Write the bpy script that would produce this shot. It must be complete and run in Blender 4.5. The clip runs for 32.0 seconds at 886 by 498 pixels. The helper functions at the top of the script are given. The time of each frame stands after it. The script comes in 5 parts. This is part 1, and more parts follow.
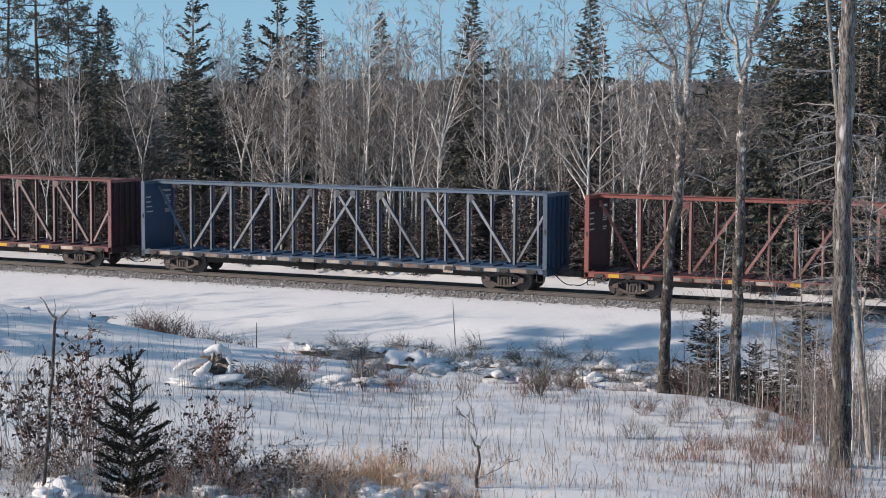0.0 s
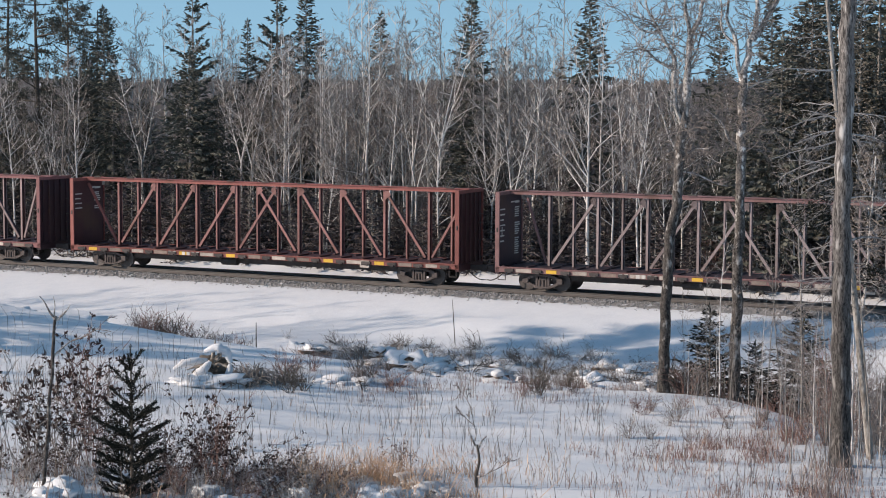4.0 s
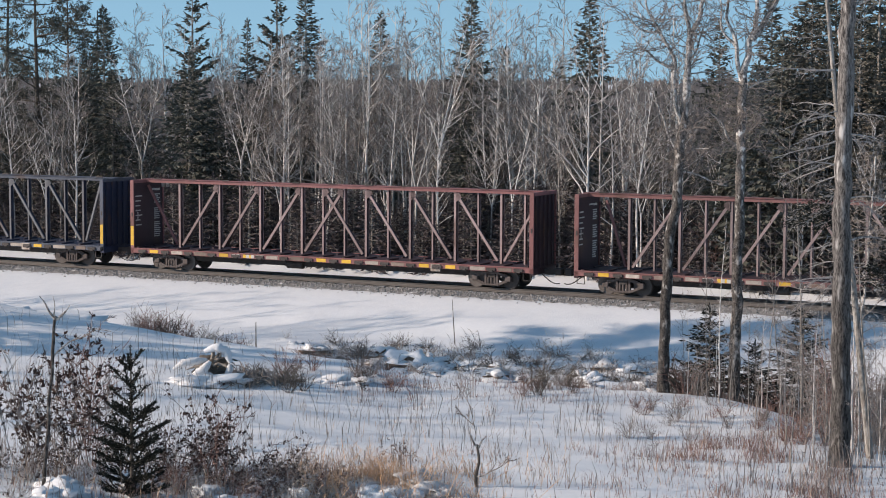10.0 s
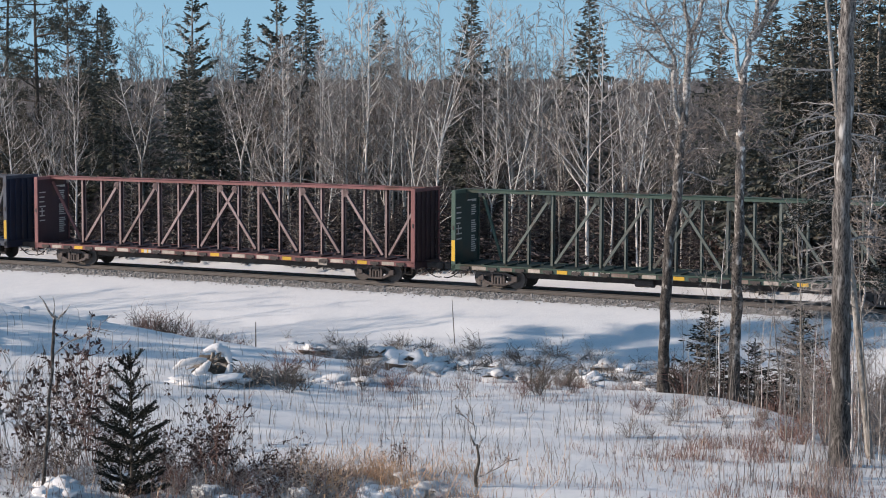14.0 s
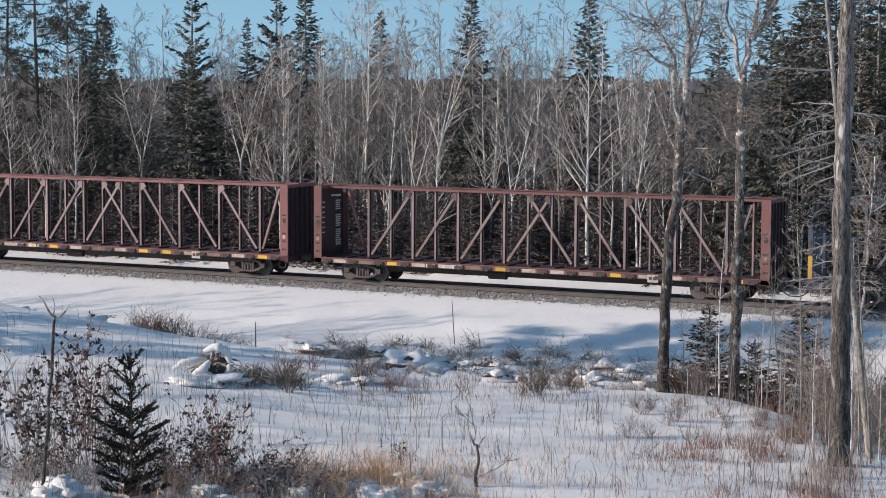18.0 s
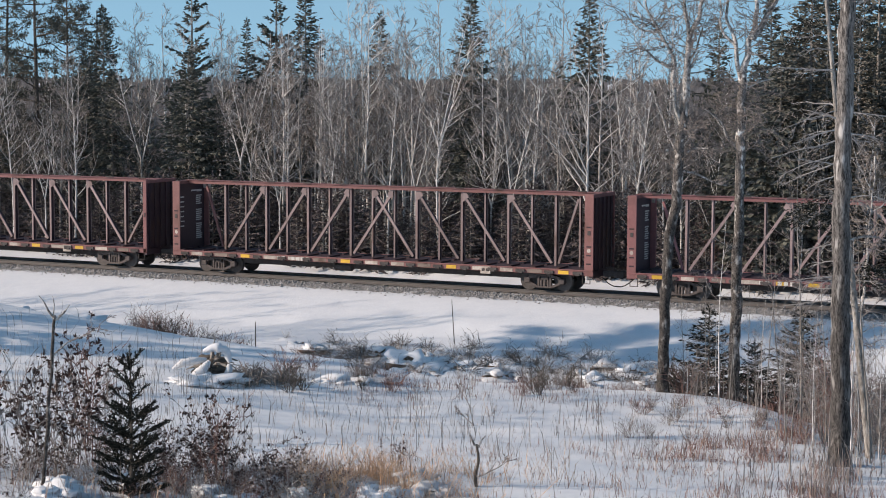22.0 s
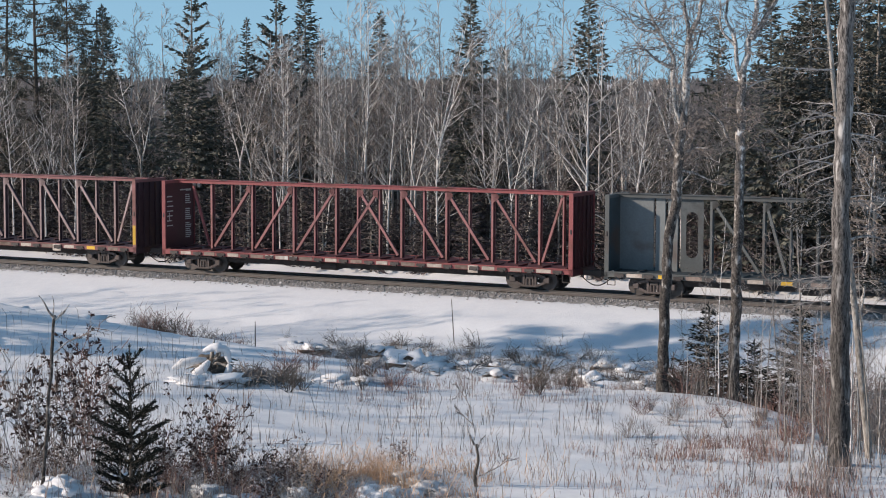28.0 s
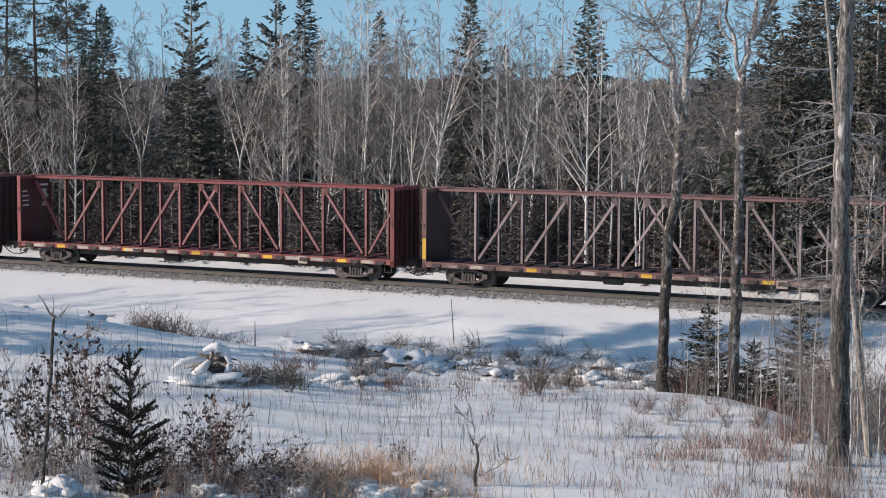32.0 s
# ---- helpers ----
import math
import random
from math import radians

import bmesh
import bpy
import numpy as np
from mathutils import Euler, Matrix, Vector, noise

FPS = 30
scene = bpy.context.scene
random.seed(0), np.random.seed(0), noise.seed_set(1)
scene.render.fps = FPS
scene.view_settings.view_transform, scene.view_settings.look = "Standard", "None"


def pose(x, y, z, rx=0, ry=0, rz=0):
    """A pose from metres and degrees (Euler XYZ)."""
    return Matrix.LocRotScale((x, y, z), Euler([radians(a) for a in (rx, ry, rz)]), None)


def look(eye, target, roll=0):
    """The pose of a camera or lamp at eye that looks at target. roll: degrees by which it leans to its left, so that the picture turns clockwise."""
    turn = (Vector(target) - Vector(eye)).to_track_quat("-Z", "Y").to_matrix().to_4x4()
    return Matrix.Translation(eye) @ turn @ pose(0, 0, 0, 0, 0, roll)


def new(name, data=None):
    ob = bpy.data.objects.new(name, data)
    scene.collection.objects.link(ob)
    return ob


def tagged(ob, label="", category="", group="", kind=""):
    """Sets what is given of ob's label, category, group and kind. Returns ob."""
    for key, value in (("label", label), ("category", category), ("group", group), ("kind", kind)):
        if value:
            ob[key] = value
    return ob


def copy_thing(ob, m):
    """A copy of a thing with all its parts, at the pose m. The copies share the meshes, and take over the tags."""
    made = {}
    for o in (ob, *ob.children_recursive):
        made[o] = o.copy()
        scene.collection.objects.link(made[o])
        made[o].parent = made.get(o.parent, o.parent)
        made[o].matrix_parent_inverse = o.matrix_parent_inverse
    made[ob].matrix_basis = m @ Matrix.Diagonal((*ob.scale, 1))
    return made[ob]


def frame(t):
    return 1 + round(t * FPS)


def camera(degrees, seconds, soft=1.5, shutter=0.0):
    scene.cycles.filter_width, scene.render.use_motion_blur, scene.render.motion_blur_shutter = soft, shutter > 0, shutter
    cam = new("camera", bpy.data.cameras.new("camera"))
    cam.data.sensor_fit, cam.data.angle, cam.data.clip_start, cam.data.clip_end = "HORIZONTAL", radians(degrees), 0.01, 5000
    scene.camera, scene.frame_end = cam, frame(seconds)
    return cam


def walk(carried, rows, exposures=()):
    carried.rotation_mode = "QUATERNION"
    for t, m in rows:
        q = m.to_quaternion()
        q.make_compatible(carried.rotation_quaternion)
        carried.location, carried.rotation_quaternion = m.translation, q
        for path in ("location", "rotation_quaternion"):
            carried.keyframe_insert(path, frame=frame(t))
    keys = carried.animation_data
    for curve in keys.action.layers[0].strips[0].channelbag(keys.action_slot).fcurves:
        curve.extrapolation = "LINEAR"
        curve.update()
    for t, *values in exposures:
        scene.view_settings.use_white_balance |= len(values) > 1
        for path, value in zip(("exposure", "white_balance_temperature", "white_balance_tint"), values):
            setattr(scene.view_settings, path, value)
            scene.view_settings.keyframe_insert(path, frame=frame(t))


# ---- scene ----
from collections import defaultdict

# the track: a straight line that passes the camera at DIST metres, turned by TURN degrees
TURN, DIST = 26.0142, 80.94
TS, TC = math.sin(radians(TURN)), math.cos(radians(TURN))
EYE = (0.0, 0.0, 9.589)
TILT, LEAN = 5.042, 0.2556


def aim(yaw, tilt):
    a, b = radians(yaw), radians(tilt)
    way = Vector((math.sin(a) * math.cos(b), math.cos(a) * math.cos(b), -math.sin(b)))
    return look(EYE, Vector(EYE) + way * 50, LEAN)


cam = camera(2 * math.degrees(math.atan(784 / 3300)), 32.0, soft=1.0)
walk(cam, [(0.0, aim(-0.022, TILT - 0.026)), (0.5, aim(-0.020, TILT - 0.018)), (6.0, aim(-0.010, TILT - 0.010)),
           (16.0, aim(0.002, TILT)), (24.0, aim(0.012, TILT + 0.006)), (32.0, aim(0.024, TILT + 0.020))],
     exposures=[(0.0, 0.25), (32.0, 0.25)])

# ---- light ----
SUN_WAY = Vector((0.991, 0.130, 0)).normalized()
SUN_EL = radians(23)
world = bpy.data.worlds.new("sky")
world.use_nodes = True
scene.world = world
wn = world.node_tree
sky = wn.nodes.new("ShaderNodeTexSky")
sky.sky_type, sky.sun_disc = "NISHITA", False
sky.sun_elevation = SUN_EL
sky.sun_rotation = math.atan2(-SUN_WAY.x, -SUN_WAY.y)
sky.air_density, sky.dust_density, sky.ozone_density = 1.0, 0.0, 0.9
# the haze-free winter sky is blue down to the tree tops
way_in = wn.nodes.new("ShaderNodeTexCoord")
raised = wn.nodes.new("ShaderNodeVectorMath")
raised.inputs[1].default_value = (0, 0, 0.24)
wn.links.new(way_in.outputs["Generated"], raised.inputs[0])
wn.links.new(raised.outputs[0], sky.inputs["Vector"])
bg = wn.nodes["Background"]
bg.inputs["Strength"].default_value = 0.156
tone = wn.nodes.new("ShaderNodeMix")
tone.data_type, tone.blend_type = "RGBA", "MULTIPLY"
tone.inputs["Factor"].default_value = 1.0
tone.inputs["B"].default_value = (0.895, 1.01, 0.94, 1)
wn.links.new(sky.outputs["Color"], tone.inputs["A"])
wn.links.new(tone.outputs["Result"], bg.inputs["Color"])
lamp = bpy.data.lights.new("sun", "SUN")
lamp.energy, lamp.angle, lamp.color = 4.35, radians(0.55), (1.0, 0.825, 0.69)
sun = new("sun", lamp)
down = Vector((SUN_WAY.x * math.cos(SUN_EL), SUN_WAY.y * math.cos(SUN_EL), -math.sin(SUN_EL)))
sun.matrix_world = look((-200, 0, 120), Vector((-200, 0, 120)) + down)


# ---- materials ----
def material(name, colors, scale=4.0, fine=40.0, rough=0.7, metal=0.0, bump=0.2, depth=0.02, spread=0.25, place="object", stretch=(1, 1, 1), island=False, spec=0.4):
    """Two to three colours mixed by coarse and fine noise, with a bump of its own."""
    m = bpy.data.materials.new(name)
    m.use_nodes = True
    t = m.node_tree
    n, link = t.nodes, t.links.new
    p = n["Principled BSDF"]
    p.inputs["Roughness"].default_value, p.inputs["Metallic"].default_value = rough, metal
    p.inputs["Specular IOR Level"].default_value = spec
    info = n.new("ShaderNodeObjectInfo")
    geo = n.new("ShaderNodeNewGeometry")
    if place == "object":
        co = n.new("ShaderNodeTexCoord").outputs["Object"]
    else:
        co = geo.outputs["Position"]
    mapping = n.new("ShaderNodeMapping")
    mapping.inputs["Scale"].default_value = stretch
    link(co, mapping.inputs["Vector"])
    seed = n.new("ShaderNodeMath")
    seed.operation = "MULTIPLY"
    seed.inputs[1].default_value = 17.0
    link(info.outputs["Random"], seed.inputs[0])
    if place == "object":
        link(seed.outputs[0], mapping.inputs["Location"])
    a, b = n.new("ShaderNodeTexNoise"), n.new("ShaderNodeTexNoise")
    for tex, s in ((a, scale), (b, fine)):
        tex.inputs["Scale"].default_value, tex.inputs["Detail"].default_value, tex.inputs["Roughness"].default_value = s, 5.0, 0.65
        link(mapping.outputs[0], tex.inputs["Vector"])
    ramp = n.new("ShaderNodeValToRGB")
    ramp.color_ramp.elements[0].position, ramp.color_ramp.elements[1].position = 0.5 - spread, 0.5 + spread
    ramp.color_ramp.elements[0].color = (*colors[0], 1)
    ramp.color_ramp.elements[1].color = (*colors[1], 1)
    add = n.new("ShaderNodeMath")
    add.operation = "MULTIPLY_ADD"
    add.inputs[1].default_value, add.inputs[2].default_value = 0.5, 0.0
    mixv = n.new("ShaderNodeMath")
    mixv.operation = "MULTIPLY_ADD"
    mixv.inputs[1].default_value = 0.5
    link(a.outputs["Fac"], add.inputs[0])
    link(b.outputs["Fac"], mixv.inputs[0])
    link(add.outputs[0], mixv.inputs[2])
    link(mixv.outputs[0], ramp.inputs["Fac"])
    out = ramp.outputs["Color"]
    if len(colors) > 2:
        patch = n.new("ShaderNodeTexNoise")
        patch.inputs["Scale"].default_value, patch.inputs["Detail"].default_value = scale * 0.45, 6.0
        link(mapping.outputs[0], patch.inputs["Vector"])
        cut = n.new("ShaderNodeMapRange")
        cut.inputs["From Min"].default_value, cut.inputs["From Max"].default_value = 0.56, 0.70
        link(patch.outputs["Fac"], cut.inputs["Value"])
        mix = n.new("ShaderNodeMix")
        mix.data_type = "RGBA"
        link(cut.outputs["Result"], mix.inputs["Factor"])
        link(out, mix.inputs["A"])
        mix.inputs["B"].default_value = (*colors[2], 1)
        out = mix.outputs["Result"]
    vary = n.new("ShaderNodeHueSaturation")
    rng = n.new("ShaderNodeMapRange")
    rng.inputs["To Min"].default_value, rng.inputs["To Max"].default_value = 0.8, 1.2
    link(geo.outputs["Random Per Island"] if island else info.outputs["Random"], rng.inputs["Value"])
    link(rng.outputs["Result"], vary.inputs["Value"])
    link(out, vary.inputs["Color"])
    link(vary.outputs["Color"], p.inputs["Base Color"])
    if bump:
        bn = n.new("ShaderNodeBump")
        bn.inputs["Strength"].default_value, bn.inputs["Distance"].default_value = bump, depth
        link(mixv.outputs[0], bn.inputs["Height"])
        link(bn.outputs["Normal"], p.inputs["Normal"])
    return m


SNOW = material("snow", [(0.65, 0.67, 0.70), (0.77, 0.78, 0.79)], 1.6, 8.0, 0.7, bump=0.7, depth=0.05, place="world", spec=0.2)
BALLAST = material("ballast_stone", [(0.10, 0.096, 0.094), (0.34, 0.33, 0.32), (0.66, 0.66, 0.67)], 6.0, 14.0, 0.95, bump=1.0, depth=0.05, place="world", spread=0.2)
STONE = material("ballast_piece", [(0.045, 0.042, 0.040), (0.52, 0.51, 0.50)], 9.0, 40.0, 0.95, island=True)
RAIL = material("rail_steel", [(0.10, 0.092, 0.088), (0.20, 0.186, 0.178)], 2.0, 30.0, 0.65, 0.2)
TIE = material("tie_wood", [(0.09, 0.082, 0.077), (0.20, 0.185, 0.175), (0.45, 0.45, 0.45)], 2.0, 20.0, 0.9, stretch=(1, 8, 1))
BARK = material("grey_bark", [(0.07, 0.062, 0.055), (0.40, 0.38, 0.35), (0.14, 0.125, 0.11)], 7.0, 26.0, 0.95, bump=1.0, depth=0.008, stretch=(1.6, 1.6, 0.35), spread=0.12)
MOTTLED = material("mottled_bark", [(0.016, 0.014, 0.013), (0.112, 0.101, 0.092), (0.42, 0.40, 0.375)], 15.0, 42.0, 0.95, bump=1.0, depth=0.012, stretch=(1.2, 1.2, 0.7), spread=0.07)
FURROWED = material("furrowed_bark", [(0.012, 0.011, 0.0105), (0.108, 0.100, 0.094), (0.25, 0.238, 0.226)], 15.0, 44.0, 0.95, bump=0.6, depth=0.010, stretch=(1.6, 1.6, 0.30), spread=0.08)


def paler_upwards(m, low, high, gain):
    """Bark darker below and paler above, with an uneven change between these heights."""
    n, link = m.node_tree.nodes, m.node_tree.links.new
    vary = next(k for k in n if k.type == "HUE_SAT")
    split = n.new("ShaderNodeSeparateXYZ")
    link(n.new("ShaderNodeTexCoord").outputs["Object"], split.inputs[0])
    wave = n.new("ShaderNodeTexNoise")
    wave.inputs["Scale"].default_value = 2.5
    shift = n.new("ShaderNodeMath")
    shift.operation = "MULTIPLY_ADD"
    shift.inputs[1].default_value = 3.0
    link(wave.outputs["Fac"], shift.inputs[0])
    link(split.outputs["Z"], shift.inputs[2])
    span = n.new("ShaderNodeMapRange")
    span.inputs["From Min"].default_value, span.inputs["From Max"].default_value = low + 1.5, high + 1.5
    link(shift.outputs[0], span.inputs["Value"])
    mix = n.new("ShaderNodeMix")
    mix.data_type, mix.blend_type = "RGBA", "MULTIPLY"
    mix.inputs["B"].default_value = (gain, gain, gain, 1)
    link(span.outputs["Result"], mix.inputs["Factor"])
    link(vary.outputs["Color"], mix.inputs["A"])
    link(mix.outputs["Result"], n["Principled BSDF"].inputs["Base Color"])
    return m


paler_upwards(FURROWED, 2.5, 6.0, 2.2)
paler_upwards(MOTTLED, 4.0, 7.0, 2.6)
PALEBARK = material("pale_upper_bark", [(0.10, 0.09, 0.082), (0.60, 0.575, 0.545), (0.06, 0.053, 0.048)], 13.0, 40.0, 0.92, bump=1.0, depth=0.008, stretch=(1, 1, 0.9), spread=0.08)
DARKBARK = material("dark_bark", [(0.05, 0.043, 0.038), (0.14, 0.12, 0.10)], 3.0, 26.0, 0.95, bump=0.9, depth=0.0035, stretch=(1, 1, 0.25))
ASPEN = material("aspen_bark", [(0.46, 0.442, 0.424), (0.82, 0.802, 0.780), (0.10, 0.092, 0.086)], 2.6, 16.0, 0.85, stretch=(0.6, 0.6, 1.6))
WHITEBARK = material("birch_bark", [(0.66, 0.645, 0.63), (0.86, 0.85, 0.835), (0.16, 0.15, 0.145)], 2.2, 18.0, 0.8, stretch=(0.5, 0.5, 2.2))
TWIG = material("bare_twigs", [(0.130, 0.113, 0.104), (0.325, 0.292, 0.270)], 1.5, 12.0, 0.9, bump=0, island=True, spec=0.1)
PALETWIG = material("pale_twigs", [(0.26, 0.240, 0.226), (0.50, 0.474, 0.452)], 1.5, 12.0, 0.9, bump=0, island=True, spec=0.1)
REDTWIG = material("red_twigs", [(0.150, 0.092, 0.082), (0.29, 0.190, 0.165)], 1.5, 12.0, 0.9, bump=0, island=True, spec=0.1)
NEEDLE = material("spruce_needles", [(0.060, 0.066, 0.060), (0.172, 0.174, 0.146)], 1.2, 9.0, 0.75, bump=0, island=True, spec=0.1)
BROWNNEEDLE = material("thin_spruce_needles", [(0.062, 0.059, 0.049), (0.165, 0.150, 0.122)], 1.2, 9.0, 0.75, bump=0, island=True, spec=0.1)
THICKET = material("grey_thicket", [(0.072, 0.061, 0.064), (0.108, 0.093, 0.096)], 1.2, 9.0, 0.8, bump=0, island=True, spec=0.1)
LEAF = material("dead_leaves", [(0.022, 0.015, 0.015), (0.125, 0.083, 0.072)], 3.0, 20.0, 0.85, bump=0, island=True, spec=0.1)
DARKNEEDLE = material("dark_spruce_needles", [(0.008, 0.010, 0.009), (0.034, 0.037, 0.030)], 6.0, 30.0, 0.75, bump=0, island=True, spec=0.1)
STRAW = material("dry_grass", [(0.26, 0.185, 0.145), (0.58, 0.45, 0.34)], 2.0, 12.0, 0.9, bump=0, island=True, spec=0.1)
ORANGEGRASS = material("orange_dry_grass", [(0.42, 0.25, 0.15), (0.80, 0.58, 0.39)], 2.0, 12.0, 0.9, bump=0, island=True, spec=0.1)
WOODS = material("far_woods", [(0.135, 0.114, 0.104), (0.33, 0.285, 0.262)], 0.02, 0.2, 0.95, bump=0, place="world", island=True)
FARGREEN = material("far_spruce", [(0.025, 0.035, 0.026), (0.05, 0.06, 0.04)], 0.02, 0.2, 0.95, bump=0, place="world", island=True)


def paint(name, base, rust=(0.10, 0.055, 0.035)):
    dark = tuple(c * 0.62 for c in base)
    return material(name, [dark, base, tuple(0.5 * (a + b) for a, b in zip(dark, rust))], 1.4, 11.0, 0.62, bump=0.15, depth=0.008, spread=0.22)


BASES = {"oxide": (0.285, 0.128, 0.128), "brown": (0.238, 0.112, 0.107), "mauve": (0.246, 0.136, 0.133), "orange": (0.295, 0.102, 0.088), "bright": (0.285, 0.085, 0.088),
         "blue": (0.122, 0.172, 0.240), "navy": (0.084, 0.100, 0.136), "green": (0.072, 0.122, 0.098), "grey": (0.185, 0.205, 0.210)}
PAINT = {k: paint(k + "_car_paint", c) for k, c in BASES.items()}
# car paint darkened: shade on bulkheads and webs is put into the colour
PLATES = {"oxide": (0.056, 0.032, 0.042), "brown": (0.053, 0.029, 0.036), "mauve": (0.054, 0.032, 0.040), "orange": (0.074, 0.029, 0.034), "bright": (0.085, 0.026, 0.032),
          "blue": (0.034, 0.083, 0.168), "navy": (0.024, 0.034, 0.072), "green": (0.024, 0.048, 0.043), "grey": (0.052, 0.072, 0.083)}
PLATE = {k: paint(k + "_shaded_plate", c) for k, c in PLATES.items()}


def faded(name, base, keep=0.5, lift=1.25):
    """The same paint bleached by the weather."""
    grey = sum(base) / 3
    return paint(name, tuple(lift * (keep * c + (1 - keep) * grey) for c in base))


FADED = {k: faded("bleached_" + k + "_paint", c, 0.62 if k in ("bright", "orange") else 0.32, 1.30 if k in ("bright", "orange") else 1.62) for k, c in BASES.items()}
GRIME = material("truck_grime", [(0.030, 0.027, 0.027), (0.125, 0.112, 0.108)], 3.0, 20.0, 0.85, 0.2)
CASTING = material("dusty_steel_casting", [(0.040, 0.033, 0.032), (0.165, 0.142, 0.136)], 3.0, 20.0, 0.8, 0.1)
WHEELSTEEL = material("wheel_steel", [(0.06, 0.054, 0.052), (0.17, 0.155, 0.148)], 3.0, 20.0, 0.6, 0.5)
YELLOW = material("yellow_reflector", [(0.50, 0.30, 0.03), (0.72, 0.46, 0.06)], 4.0, 30.0, 0.5, bump=0)
WHITE = material("white_marking", [(0.42, 0.40, 0.38), (0.66, 0.64, 0.60)], 6.0, 40.0, 0.6, bump=0)
CREAM = material("worn_pale_paint", [(0.20, 0.165, 0.14), (0.62, 0.56, 0.50), (0.20, 0.13, 0.10)], 3.0, 20.0, 0.7, bump=0)
DIRTYPATCH = material("grimy_patch", [(0.10, 0.075, 0.065), (0.34, 0.27, 0.23), (0.12, 0.08, 0.065)], 3.0, 20.0, 0.75, bump=0)
DIRT = material("frozen_dirt", [(0.05, 0.038, 0.03), (0.16, 0.125, 0.10)], 3.0, 20.0, 0.95, bump=0.8, depth=0.04)
DUSTED = material("snow_dusted_gravel", [(0.16, 0.15, 0.145), (0.42, 0.41, 0.41), (0.66, 0.67, 0.69)], 1.2, 9.0, 0.9, bump=0.6, depth=0.01, place="world")
DARKGREY = paint("dark_grey_paint", (0.115, 0.125, 0.125))
RUBBER = material("black_rubber", [(0.015, 0.015, 0.015), (0.03, 0.03, 0.03)], 8.0, 40.0, 0.7)


# ---- small building helpers ----
def mesh_of(name, verts, faces, mat, smooth=False):
    me = bpy.data.meshes.new(name)
    me.from_pydata(verts, [], faces)
    me.materials.append(mat)
    if smooth:
        me.polygons.foreach_set("use_smooth", [True] * len(me.polygons))
    me.update()
    return me


def child(name, mesh, parent, label="", at=None):
    ob = new(name, mesh)
    ob.parent = parent
    if at is not None:
        ob.matrix_basis = at
    return tagged(ob, label)


def part(name, bm, mat, parent, label="", at=None):
    me = bpy.data.meshes.new(name)
    bm.to_mesh(me)
    bm.free()
    me.materials.append(mat)
    return child(name, me, parent, label, at)


def box(bm, x0, x1, y0, y1, z0, z1, bevel=0.0):
    r = bmesh.ops.create_cube(bm, size=1.0)
    bmesh.ops.scale(bm, vec=(x1 - x0, y1 - y0, z1 - z0), verts=r["verts"])
    bmesh.ops.translate(bm, vec=((x0 + x1) / 2, (y0 + y1) / 2, (z0 + z1) / 2), verts=r["verts"])
    if bevel:
        edges = list({e for v in r["verts"] for e in v.link_edges})
        bmesh.ops.bevel(bm, geom=edges, offset=bevel, segments=1, affect="EDGES")
    return bm


def boxes(*rows, bevel=0.0):
    bm = bmesh.new()
    for r in rows:
        box(bm, *r, bevel=bevel)
    return bm


def beam(bm, p, q, wide, deep):
    """A square bar from p to q in the xz plane: wide across the bar in that plane, deep along y."""
    p, q = Vector(p), Vector(q)
    d = (q - p).normalized()
    side = Vector((-d.z, 0, d.x)) * wide / 2
    back = Vector((0, deep / 2, 0))
    vs = [bm.verts.new(c + i * side + j * back) for c in (p, q) for i, j in ((-1, -1), (1, -1), (1, 1), (-1, 1))]
    for f in ((0, 1, 2, 3), (7, 6, 5, 4), (0, 4, 5, 1), (1, 5, 6, 2), (2, 6, 7, 3), (3, 7, 4, 0)):
        bm.faces.new([vs[i] for i in f])
    bmesh.ops.recalc_face_normals(bm, faces=bm.faces)
    return bm


def cylinder(bm, c, axis, r, length, n=16):
    q = Vector((0, 0, 1)).rotation_difference(Vector(axis)).to_matrix().to_4x4()
    bmesh.ops.create_cone(bm, cap_ends=True, segments=n, radius1=r, radius2=r, depth=length, matrix=Matrix.Translation(c) @ q)
    return bm


# ---- ground ----
PROFILE = ((-400, 8.0), (-110, 8.6), (-81, 7.9), (-72, 5.8), (-62, 3.8), (-54, 2.75), (-46, 2.2), (-41, 2.0), (-37, 1.8), (-33, 1.0),
           (-27, -0.6), (-21, -1.5), (-15, -1.65), (-9, -1.3), (-5.5, -0.80), (-3.0, -0.45), (-2.1, -0.34), (-1.7, -0.45), (0, -0.45), (1.8, -0.45), (2.3, -0.62), (3.1, -0.78), (5.0, -1.02), (8.0, -1.15), (10.0, -1.02), (12, -0.70), (16, -0.70), (20, -0.7),
           (40, -0.9), (120, -1.5), (350, -2), (900, -1), (2600, 8), (6000, 14))
PU, PZ = [p[0] for p in PROFILE], [p[1] for p in PROFILE]


def across(x, y):
    return x * TS + y * TC - DIST


def along(x, y):
    return x * TC - y * TS


def spot(s, u):
    """The place s metres along the track and u metres beyond it."""
    return Vector((s * TC + (DIST + u) * TS, -s * TS + (DIST + u) * TC, 0))


